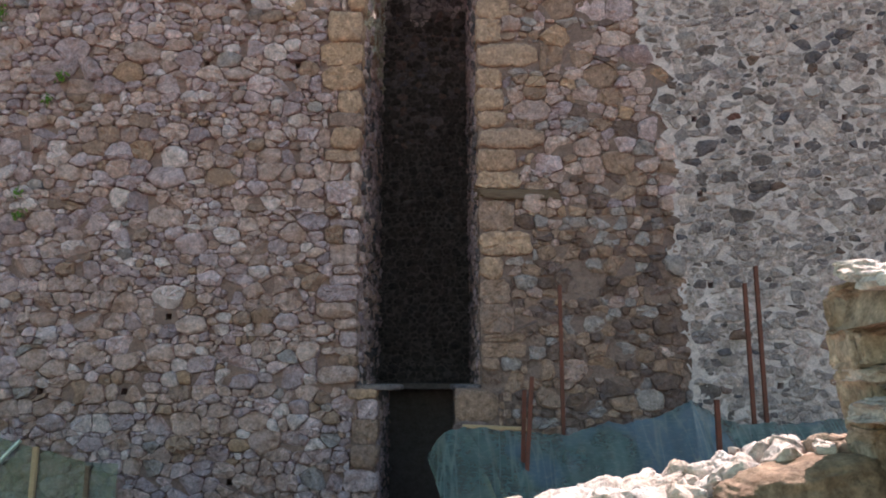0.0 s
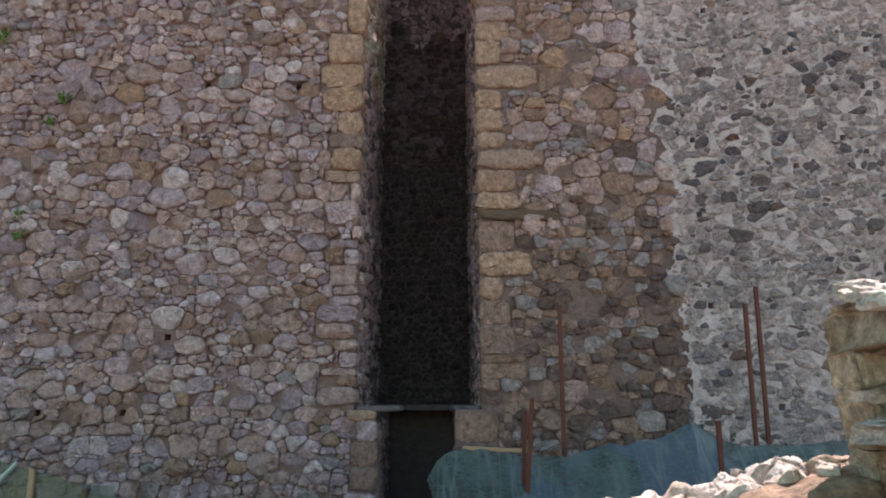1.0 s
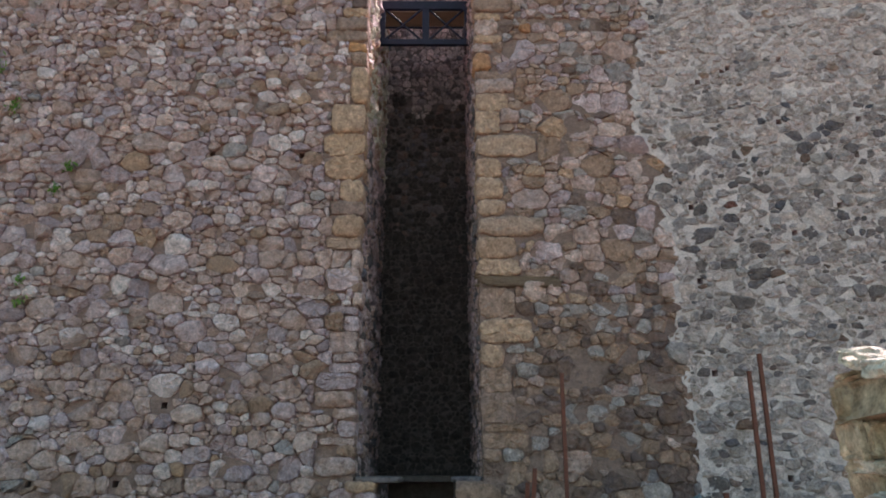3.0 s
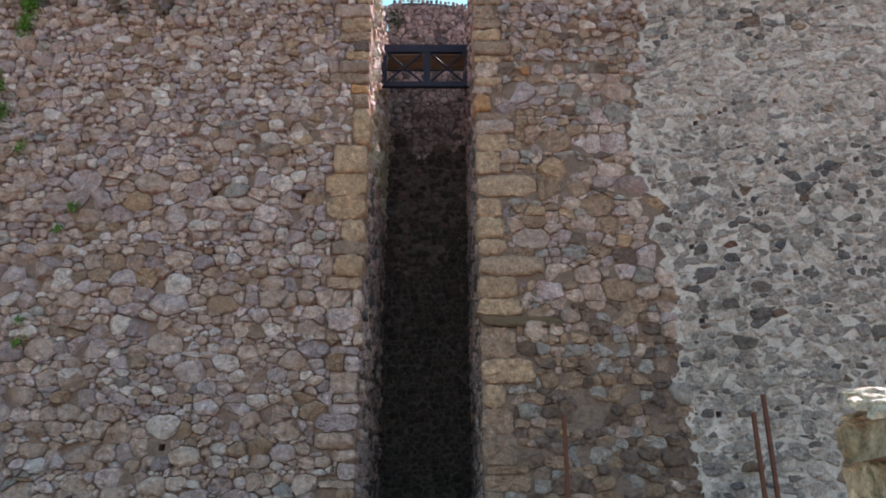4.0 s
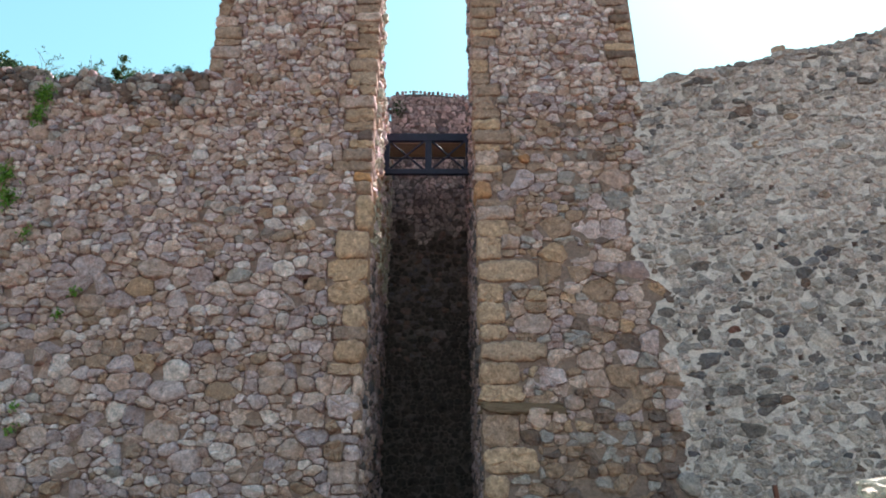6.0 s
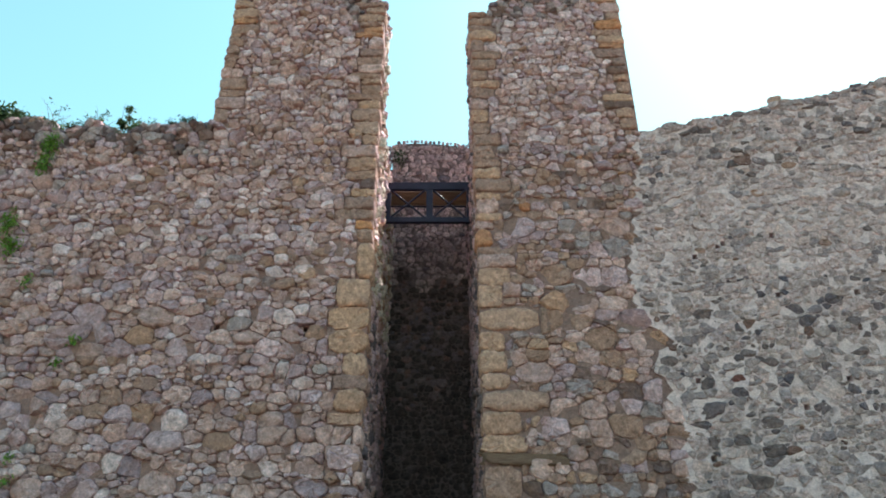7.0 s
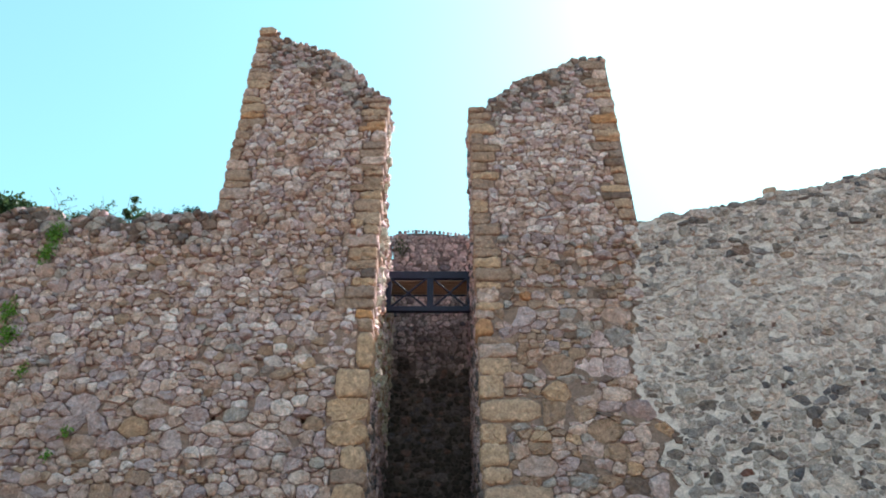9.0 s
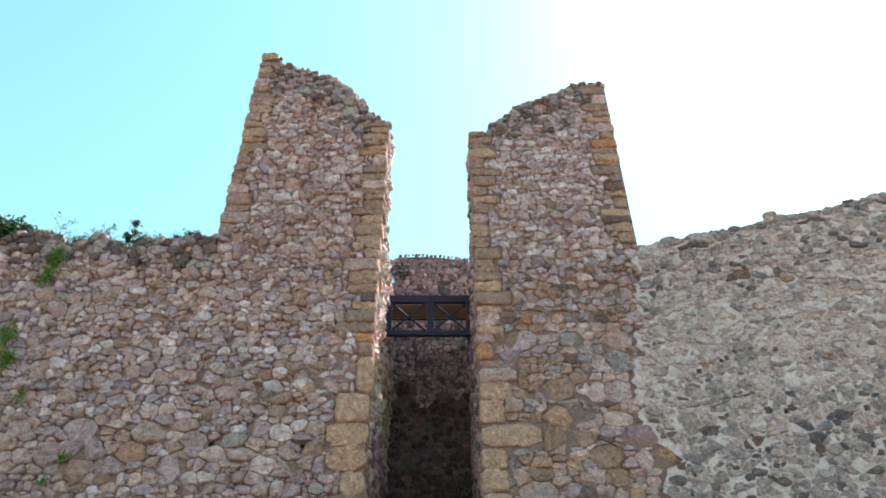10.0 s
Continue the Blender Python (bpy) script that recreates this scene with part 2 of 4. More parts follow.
# ---- the plan ----
SLOT_L, SLOT_R, Y0, Y_BACK = -1.35, 0.62, 12.0, 16.26
LEFT_TOP = [(-14, 13.1), (-9.6, 13.05), (-9.07, 13.36), (-8.49, 13.36), (-7.98, 13.0), (-7.33, 13.3), (-6.63, 12.87), (-6.32, 13.14), (-4.9, 13.25)]
TL_TOP = [(-4.84, 19.5), (-4.37, 19.5), (-4.26, 19.1), (-3.76, 18.88), (-2.88, 18.55), (-2.35, 18.03), (-1.83, 17.22), (-1.72, 16.95), (-1.37, 16.82)]
TR_TOP = [(0.56, 16.47), (0.97, 16.48), (1.06, 16.7), (1.79, 17.42), (2.76, 17.95), (3.33, 18.3), (4.02, 18.32)]
CUR_TOP = [(4.03, 12.96), (4.74, 13.02), (5.42, 13.1), (6.1, 13.15), (6.76, 13.25), (7.6, 13.33), (8.3, 13.46), (9.2, 13.62), (12.5, 14.3)]


def cur_y(u):
    return Y0 - 0.2 * max(0, u - 4.03)


def front(u, v, n):
    return (u, Y0 - n, v)


def curtain(u, v, n):
    return (u - 0.196 * n, cur_y(u) - 0.98 * n - (0.03 if u < 4.03 else 0.03), v)


# ground, one sheet: a bank where the camera stands, a lower strip along the walls
gx = [-600, -60, -20, -12, -8, -5, -2, 0, 2, 4, 6, 9, 13, 20, 60, 600]
gy = [-600, -60, -12, -4, 0, 2.5, 3.5, 5, 6, 7.5, 9, 11, 13, 17, 24, 60, 600]


def ground_z(x, y):
    k = min(1, max(0, (6.6 - y) / 3.2))
    z = 1.6 * k * k * (3 - 2 * k)
    return z + (0.06 * noise.noise((x * 0.4, y * 0.4, 0)) if abs(x) < 30 and -20 < y < 20 else 0)


gv = [(x, y, ground_z(x, y)) for y in gy for x in gx]
gf = [(j * len(gx) + i, j * len(gx) + i + 1, (j + 1) * len(gx) + i + 1, (j + 1) * len(gx) + i) for j in range(len(gy) - 1) for i in range(len(gx) - 1)]
ground = tagged(new("ground", mesh_from("ground", gv, gf, [M_EARTH])), "dry pale stony earth of the ruined court", "ground", kind="structure")

# cores of the walls, with the small square holes left by old scaffolding
HOLES_L = [(-4.05, 8.56), (-2.47, 8.53), (-4.43, 4.19), (-3.31, 1.59), (-5.06, 2.99), (-6.41, 2.99)]
HOLES_C = [(4.4, 4.69), (4.3, 7.53), (4.32, 6.22), (5.86, 8.99), (7.1, 8.92), (5.86, 6.97), (5.32, 3.08), (5.14, 10.12), (5.05, 10.08), (6.0, 10.2), (4.62, 9.9), (6.6, 7.4)]


def slab(outline, to_world, depth, holes, half=0.05, pocket=0.3):
    """An outline (counter-clockwise seen from the front) drawn out to a depth, with pockets in its face."""
    n = len(outline)
    uv = list(outline)
    loops = [[Vector((u, v, 0)) for u, v in outline]]
    for hu, hv in holes:
        ring = [(hu - half, hv - half), (hu - half * 0.9, hv + half), (hu + half, hv + half * 1.1), (hu + half * 0.95, hv - half)]
        loops.append([Vector((u, v, 0)) for u, v in ring])
        uv += ring
    V = [to_world(u, v, 0) for u, v in uv]
    F = [tuple(t) for t in tessellate_polygon(loops)]
    o = len(V)
    V += [to_world(u, v, -depth) for u, v in outline]
    F += [tuple(range(o + n - 1, o - 1, -1))] + [(i, o + i, o + (i + 1) % n, (i + 1) % n) for i in range(n)]
    for k in range(len(holes)):
        a, o = n + 4 * k, len(V)
        V += [to_world(u, v, -pocket) for u, v in uv[a:a + 4]]
        F += [(a + i, a + (i + 1) % 4, o + (i + 1) % 4, o + i) for i in range(4)] + [(o, o + 1, o + 2, o + 3)]
    return V, F


def core(name, outline, y0, y1, mat, label, holes=()):
    v, f = slab(outline, lambda u, w, n: (u, y0 - n, w), y1 - y0, holes)
    return tagged(new(name, mesh_from(name, v, f, [mat])), label, "wall", kind="structure")


wall_left = core("wall_left", [(-14, -0.3), (-4.86, -0.3)] + [(u, z - 0.08) for u, z in LEFT_TOP[::-1]], Y0 + 0.036, 13.6, M_MORTAR,
                 "rubble curtain wall of grey and pinkish stone, plants on its broken top", [h for h in HOLES_L if h[0] < -4.95])
TOWER_L = [(-4.86, -0.3), (-1.03, -0.3), (-1.03, 3.04), (-1.38, 3.04)] + [(min(u, -1.38), z - 0.08) for u, z in TL_TOP[::-1]]
tower_left = core("tower_left", TOWER_L, Y0 + 0.038, 13.0, M_MORTAR, "tall ruined gate tower of rubble with tan quoins and a broken top", [h for h in HOLES_L if h[0] > -4.8])
TOWER_R = [(0.24, -0.3), (4.03, -0.3), (4.03, 12.9)] + [(u, z - 0.08) for u, z in TR_TOP[::-1]] + [(0.6, 16.3), (0.66, 3.04), (0.24, 3.04)]
tower_right = core("tower_right", TOWER_R, Y0 + 0.014, 13.0, M_MORTAR_B, "tall ruined gate tower of squared rubble with tan quoins and a broken top")
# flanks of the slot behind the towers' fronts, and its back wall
# the dark core colour carries the slot's shade
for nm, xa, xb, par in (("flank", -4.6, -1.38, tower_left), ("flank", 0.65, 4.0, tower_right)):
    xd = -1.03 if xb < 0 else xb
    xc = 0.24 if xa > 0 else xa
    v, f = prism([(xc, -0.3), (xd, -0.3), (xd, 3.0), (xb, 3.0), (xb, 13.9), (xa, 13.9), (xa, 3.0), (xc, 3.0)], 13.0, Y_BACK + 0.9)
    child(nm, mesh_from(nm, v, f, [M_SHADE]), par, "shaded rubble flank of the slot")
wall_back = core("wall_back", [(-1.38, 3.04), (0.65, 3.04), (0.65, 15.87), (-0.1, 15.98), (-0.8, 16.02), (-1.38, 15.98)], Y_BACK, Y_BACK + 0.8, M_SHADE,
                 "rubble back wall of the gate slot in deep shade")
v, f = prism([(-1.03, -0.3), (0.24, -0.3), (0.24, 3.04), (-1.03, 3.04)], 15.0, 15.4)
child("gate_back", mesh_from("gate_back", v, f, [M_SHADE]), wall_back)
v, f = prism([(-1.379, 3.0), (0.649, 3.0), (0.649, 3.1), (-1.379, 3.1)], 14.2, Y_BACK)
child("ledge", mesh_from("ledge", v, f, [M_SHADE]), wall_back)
v, f = slab([(4.03, -0.3), (12.5, -0.3)] + [(u, z - 0.05) for u, z in CUR_TOP[::-1]], lambda u, w, n: (u, cur_y(u) - 0.03 - n, w), 1.4, HOLES_C)
wall_right = tagged(new("wall_right", mesh_from("wall_right", v, f, [M_WHITE])), "curtain wall of small dark rubble set in pale mortar", "wall", kind="structure")

# ---- quoins: (z0, z1, width, material) ----
Q_L = [(9.53, 10.3, 0.30, M_TAN), (8.95, 9.53, 0.62, M_TAN), (8.50, 8.95, 0.74, M_TAN), (8.06, 8.50, 0.70, M_TAN), (7.67, 8.06, 0.42, M_TAN),
       (7.40, 7.67, 0.58, M_BROWN), (7.02, 7.40, 0.52, M_TAN)]
Q_R = [(9.4, 9.75, 0.6, M_TAN), (8.92, 9.4, 0.45, M_TAN), (8.48, 8.92, 1.10, M_TAN), (8.1, 8.48, 0.45, M_TAN), (7.70, 8.1, 0.45, M_TAN), (7.40, 7.70, 0.50, M_TAN), (7.02, 7.40, 1.15, M_TAN),
       (6.62, 7.02, 0.68, M_TAN), (6.32, 6.62, 0.70, M_TAN), (5.6, 6.12, 0.60, M_BROWN), (5.18, 5.6, 0.88, M_TAN), (4.4, 4.8, 0.5, M_BROWN), (4.8, 5.18, 0.42, M_TAN), (3.9, 4.4, 0.55, M_BROWN)]


def more_quoins(rng, z0, z1, table, w=(0.28, 0.8), hh=(0.16, 0.36)):
    out, z = [], z0
    while z < z1 - 0.1:
        h = min(rng.uniform(*hh), z1 - z)
        out.append((z, z + h, rng.uniform(*w), pick(rng, table)))
        z += h
    return out


def quoin_items(rng, quoins, edge, side, proud=0.042):
    """side: +1 where the stones reach from the edge to greater u, -1 to smaller."""
    items, rects = [], []
    for z0, z1, w, m in quoins:
        e = edge(0.5 * (z0 + z1)) if callable(edge) else edge
        k = rng.uniform(-0.035, 0.015)
        a, b = (e + k, e + w) if side > 0 else (e - w, e - k)
        V, F = stone_shape(rng, [(a, z0 + rng.uniform(-.015, .015)), (b + rng.uniform(-.03, .03), z0 + rng.uniform(-.02, .02)), (b + rng.uniform(-.03, .03), z1 + rng.uniform(-.02, .02)), (a, z1)], rng.uniform(0.003, 0.010), proud * rng.uniform(0.4, 1.6), 0.38, 0.84, False, 0.016)
        items.append((V, F, m, (a + b) / 2, (z0 + z1) / 2, rng.random() < 0.5))
        rects.append((a, b, z0, z1, side))
    return items, rects


def courses(rng, box, hh, wide, split, wave=0.045, small=0.15):
    """Outlines of stones laid in rough, wavy courses; some are split into smaller ones."""
    u0, u1, v0, v1 = box
    lines, v = [], v0
    while v < v1:
        lines.append((v, rng.uniform(0, 90)))
        v += rng.uniform(*hh) if rng.random() > 0.18 else hh[0] * rng.uniform(0.55, 0.9)
    lines.append((v, 3.0))

    def line(k, u):
        v, seed = lines[k]
        return v + wave * (1.3 * noise.noise((u * 0.5, seed, 0)) + noise.noise((u * 1.9, seed, 5)) + 0.5 * noise.noise((u * 5, seed, 9)))

    out = []

    def halves(q, depth):
        """q: four corners from the lower left, counter-clockwise."""
        w = 0.5 * (q[1][0] - q[0][0] + q[2][0] - q[3][0])
        h = 0.5 * (q[3][1] - q[0][1] + q[2][1] - q[1][1])
        if w < 0.05 or h < 0.045:
            return
        lerp = lambda p, r, k: (p[0] + k * (r[0] - p[0]), p[1] + k * (r[1] - p[1]))
        if depth < 3 and w > 1.9 * h and rng.random() < 0.65:
            a, b = rng.uniform(0.3, 0.7, 2)
            m, n = lerp(q[0], q[1], a), lerp(q[3], q[2], 0.5 * a + 0.5 * b)
            halves([q[0], m, n, q[3]], depth + 1)
            halves([m, q[1], q[2], n], depth + 1)
        elif depth < 3 and h > small and rng.random() < split * (1.6 if h > 1.15 * w else 1):
            a = rng.uniform(0.25, 0.75)
            b = min(0.85, max(0.15, a + rng.uniform(-0.28, 0.28)))
            m, n = lerp(q[0], q[3], a), lerp(q[1], q[2], b)
            halves([q[0], q[1], n, m], depth + 1)
            halves([m, n, q[2], q[3]], depth + 1)
        else:
            j = 0.10 * min(w, h)
            mid = lambda p, r: (0.5 * (p[0] + r[0]) + rng.normal(0, j), 0.5 * (p[1] + r[1]) + rng.normal(0, j))
            jp = [(p[0] + rng.normal(0, j), p[1] + rng.normal(0, j)) for p in q]
            poly = []
            for p, r in zip(jp, jp[1:] + jp[:1]):
                poly.append(p)
                if rng.random() < 0.7:
                    poly.append(mid(p, r))
            out.append(poly)

    for k in range(len(lines) - 1):
        h = lines[k + 1][0] - lines[k][0]
        u, lean = u0 - rng.uniform(0, 0.3), 0.0
        while u < u1:
            w = h * rng.uniform(*wide)
            l2 = rng.normal(0, 0.14) * h
            halves([(u - lean, line(k, u)), (u + w - l2, line(k, u + w)), (u + w + l2, line(k + 1, u + w)), (u + lean, line(k + 1, u))], 0)
            u, lean = u + w, l2
    return out


def loosened(rng, polys, flat, shift=0.16, fixed=()):
    """Rough courses settled into irregular many-sided stones: the cells round their shifted middles."""
    st = []
    for p in polys:
        us, vs = [q[0] for q in p], [q[1] for q in p]
        w, h = max(us) - min(us), max(vs) - min(vs)
        st.append((np.mean(us) + rng.normal(0, shift * w), np.mean(vs) + rng.normal(0, shift * h), 0.5 * math.sqrt(w * h)))
    st = [q for q in st if not any(((q[0] - f[0]) / flat) ** 2 + (q[1] - f[1]) ** 2 < (f[2] + 0.6 * q[2]) ** 2 for f in fixed)] + [f[:3] for f in fixed]
    own = [None] * (len(st) - len(fixed)) + [f[3] for f in fixed]
    return [(c, m) for c, m in zip(cells(np.array(st), flat), own) if c]


def rubble(rng, polys, inside, table_at, rects, joint, proud, fixed=(), bounds=(), holes=(), deep=0.07, flatness=(0.6, 0.86), jitter=0.045):
    """A stone on every outline that lies inside and keeps clear of quoins, holes and single large stones."""
    items = []
    todo = [p if isinstance(p, tuple) else (p, None) for p in polys]
    for fu, fv, fr, fm in fixed:
        ang = np.sort(rng.uniform(0, 2 * math.pi, 8) * 0.25 + np.arange(8) * math.pi / 4)
        todo.append(([(fu + 1.2 * fr * math.cos(a) * rng.uniform(0.85, 1.1), fv + 0.9 * fr * math.sin(a) * rng.uniform(0.85, 1.1)) for a in ang], fm))
    for poly, fm in todo:
        u, v = np.mean([p[0] for p in poly]), np.mean([p[1] for p in poly])
        if fm is None:
            if any(((u - f[0]) / (1.25 * f[2])) ** 2 + ((v - f[1]) / (0.95 * f[2])) ** 2 < 1 for f in fixed):
                continue
            for f in fixed:  # keep off a single large stone
                du, dv = (f[0] - u) / 1.2, (f[1] - v) / 0.9
                d = math.hypot(du, dv)
                if d < f[2] * 1.7 and len(poly) >= 3:
                    a, b = du / d / 1.2, dv / d / 0.9
                    poly = clip(poly, a, b, a * f[0] + b * f[1] - f[2] * 0.98)
        for a, b, z0, z1, side in rects:
            if z0 - 0.02 < v < z1 + 0.02 and len(poly) >= 3 and fm is None:
                poly = clip(poly, 1, 0, a) if side < 0 else clip(poly, -1, 0, -b)
        for a, b, c in bounds:
            if len(poly) >= 3:
                poly = clip(poly, a, b, c)
        if len(poly) < 3:
            continue
        u, v = np.mean([p[0] for p in poly]), np.mean([p[1] for p in poly])
        if not inside(u, v):
            continue
        for hu, hv in holes:
            d = math.hypot(hu - u, hv - v)
            if d < 0.02:
                poly = []
            elif d < 0.5 and len(poly) >= 3:
                a, b = (hu - u) / d, (hv - v) / d
                poly = clip(poly, a, b, a * hu + b * hv - 0.062)
        if len(poly) < 3:
            continue
        eu, ev = max(p[0] for p in poly) - min(p[0] for p in poly), max(p[1] for p in poly) - min(p[1] for p in poly)
        if min(eu, ev) < 0.04:
            continue
        V, F = stone_shape(rng, poly, rng.uniform(*joint), rng.uniform(*proud) * (0.5 + 0.5 * min(1, min(eu, ev) / 0.22)) * (1.35 if v > 12 else 1.0), deep, rng.uniform(*flatness), jitter=jitter)
        items.append((V, F, fm or pick(rng, table_at(u, v)), u, v, rng.random() < 0.3))
    return items


rng = np.random.default_rng(7)
T_ROUGH = [(M_GREY, 5.5), (M_PINK, 6), (M_CHALK, 2.2), (M_BROWN, 0.5), (M_ASH, 0.8)]
T_TOP = [(M_GREY, 2.5), (M_ASH, 4), (M_UMBER, 1.8), (M_DARK, 1.0), (M_PINK, 1)]
T_WARM = [(M_GREY, 3.2), (M_PINK, 5.5), (M_CHALK, 1.6), (M_BROWN, 1.2), (M_TAN, 0.1)]
T_UP = [(M_GREY, 3), (M_PINK, 4.2), (M_CHALK, 3.6), (M_BROWN, 0.5)]
T_RLOW = [(M_UMBER, 4.2), (M_BROWN, 4), (M_ASH, 1.6), (M_PINK, 0.6), (M_TAN, 0.2)]
T_RTAN = [(M_TAN, 0.9), (M_BROWN, 3), (M_GREY, 2.5), (M_PINK, 2), (M_ASH, 2)]
T_RIGHT = [(M_GREY, 3.6), (M_PINK, 4.6), (M_BROWN, 2.6), (M_TAN, 0.4), (M_ORANGE, 0.10), (M_ASH, 1.5), (M_UMBER, 0.8)]
QT_UP = [(M_TAN, 2.6), (M_BROWN, 5), (M_ORANGE, 0.4), (M_PINK, 1.0), (M_UMBER, 0.4)]
QT_LOW = [(M_GREY, 2), (M_TAN, 0.6), (M_PINK, 3), (M_BROWN, 1)]

# left wall and left tower
ql = Q_L + more_quoins(rng, 3.1, 7.02, QT_LOW, (0.12, 0.7), (0.12, 0.40)) + more_quoins(rng, 10.3, 16.78, QT_UP)
il, rl = quoin_items(rng, ql, SLOT_L, -1)
i2, r2 = quoin_items(rng, more_quoins(rng, 13.25, 19.2, QT_UP, (0.25, 0.7), (0.16, 0.36)) + [(19.2, 19.54, 0.48, M_TAN)], -4.86, 1)
i3, r3 = quoin_items(rng, more_quoins(rng, 0.0, 3.05, QT_LOW, (0.3, 0.6), (0.2, 0.42)), -1.0, -1)


def in_left(u, v):
    if u > SLOT_L - 0.03:
        return v < 3.02 and u < -1.03
    return v < (top_at(TL_TOP, u) if u > -4.84 else top_at(LEFT_TOP, u)) - 0.02


FIX_L = [(-4.58, 6.52, 0.20, M_GREY), (-5.16, 8.77, 0.19, M_PINK), (-5.37, 8.37, 0.16, M_TAN), (-6.13, 8.42, 0.20, M_GREY), (-6.41, 8.84, 0.18, M_GREY),
         (-4.57, 5.85, 0.20, M_PINK), (-5.21, 6.41, 0.14, M_GREY), (-4.03, 4.05, 0.16, M_PINK), (-6.81, 4.98, 0.18, M_PINK), (-1.65, 6.27, 0.18, M_GREY),
         (-6.88, 7.1, 0.16, M_PINK), (-2.44, 3.2, 0.16, M_GREY), (-5.44, 6.96, 0.15, M_GREY), (-3.95, 9.5, 0.15, M_PINK), (-2.76, 2.23, 0.18, M_PINK),
         (-2.32, 2.23, 0.16, M_GREY), (-2.11, 5.74, 0.16, M_GREY), (-2.03, 4.75, 0.16, M_BROWN)]
low_l = loosened(rng, courses(rng, (-9.9, -1.0, 0.35, 10.2), (0.13, 0.25), (0.9, 2.1), 0.40), 1.5, 0.12, FIX_L)
high_l = loosened(rng, courses(rng, (-9.9, -1.0, 9.3, 19.6), (0.11, 0.20), (0.85, 1.9), 0.36), 1.4, 0.12)
left_items = rubble(rng, [p for p in low_l if p[0][0][1] < 9.75] + [p for p in high_l if p[0][0][1] >= 9.75], in_left,
                    lambda u, v: T_TOP if v > (top_at(TL_TOP, u) - 1.2 if u > -4.84 else 12.5) + 0.5 * noise.noise((u, v, 8)) else T_UP if v > 13.2 else T_WARM if noise.noise((u * 0.45, v * 0.45, 3)) + (0.25 if v > 12 or (-4.4 < u < -2.4 and 3.5 < v < 7.5) else -0.05) > 0 else T_ROUGH,
                    rl + r2 + r3, (0.0, 0.007), (0.02, 0.10), (), [(1, 0, -1.03)],
                    HOLES_L)
tl_items = [i for i in left_items if i[3] > -4.86] + il + i2 + i3
wl_items = [i for i in left_items if i[3] <= -4.86]

# right tower
edge_r = lambda z: 0.66 - 0.0083 * (z - 3.1)
qr = Q_R + more_quoins(rng, 3.1, 3.9, [(M_BROWN, 2), (M_UMBER, 2)]) + more_quoins(rng, 9.75, 16.45, QT_UP)
ir, rr = quoin_items(rng, qr, edge_r, 1)
i5, r5 = quoin_items(rng, more_quoins(rng, 13.0, 18.16, QT_UP, (0.25, 0.7), (0.16, 0.38)), 4.01, -1)
i6, r6 = quoin_items(rng, more_quoins(rng, 0.0, 3.05, [(M_BROWN, 2), (M_UMBER, 2)], (0.4, 0.9), (0.28, 0.5)), 0.21, 1)


def joint_u(v):
    """Where the pale mortar of the right wall laps over the tower's flank."""
    return top_at([(0, 4.2), (1.4, 4.06), (3.8, 3.99), (4.75, 3.91), (5.7, 3.82), (7, 3.93), (7.7, 3.6), (8.3, 3.95), (8.75, 3.46), (9.8, 3.41), (10.7, 3.64), (11.8, 3.8), (12.9, 4.0), (20, 4.0)], v)


def in_right(u, v):
    return u > 0.24 and (u > 0.64 or v < 3.0) and u < joint_u(v) + 0.05 and v < top_at(TR_TOP, u) - 0.02


FIX_R = [(3.75, 8.35, 0.2, M_TAN), (2.0, 9.05, 0.24, M_TAN), (2.2, 4.75, 0.3, M_UMBER)]
sq = loosened(rng, courses(rng, (0.24, 4.3, 0.4, 18.5), (0.17, 0.34), (0.8, 2.0), 0.45, 0.04, 0.2), 1.5, 0.07)
lo = loosened(rng, courses(rng, (0.24, 4.3, 10.0, 18.5), (0.11, 0.20), (0.85, 1.9), 0.36), 1.4, 0.12)
right_outlines = [p for p in sq if p[0][0][1] < 11.2] + [p for p in lo if p[0][0][1] >= 11.2]
right_items = rubble(rng, right_outlines, in_right,
                     lambda u, v: T_TOP if v > top_at(TR_TOP, u) - 1.2 + 0.5 * noise.noise((u, v, 8)) else T_RLOW if v + 1.1 * noise.noise((u * 1.3, v * 1.3, 6)) + 0.5 * noise.noise((u * 4, v * 4, 2)) < 6.2 else T_RTAN if v < 10.2 and u < 1.9 + noise.noise((v * 2, 3, 3)) else T_RIGHT if v < 12.5 else T_UP, rr + r5 + r6 + [(0.6, 2.0, 6.12, 6.32, 1)], (0.0, 0.007), (0.015, 0.07), FIX_R, [(1, 0, 4.04)], flatness=(0.7, 0.9), jitter=0.06) + ir + i5 + i6

# right curtain: smaller stones, well apart, in flush pale mortar
def smear(u, v):
    """How thickly the pale mortar covers the stones, 0 to 1: thick in a belt under the top and low down away from the tower."""
    w = 0.8 * noise.noise((u * 0.7, v * 0.7, 4)) + 0.35 * noise.noise((u * 2.2, v * 2.2, 14))
    belt = min(1, max(0, (v + w - 8.9) / 1.0)) * min(1, max(0, (top_at(CUR_TOP, u) - 1.0 + 0.5 * w - v) / 0.5))
    low = min(1, max(0, (u + w - 5.1) / 0.9)) * min(1, max(0, (6.0 + w - v) / 1.2))
    return max(belt, 0.8 * low, min(1, max(0, 1.1 * noise.noise((u * 0.5, v * 0.5, 22)))))


def in_cur(u, v):
    return u > joint_u(v) + 0.09 and v < top_at(CUR_TOP, u) - 0.03


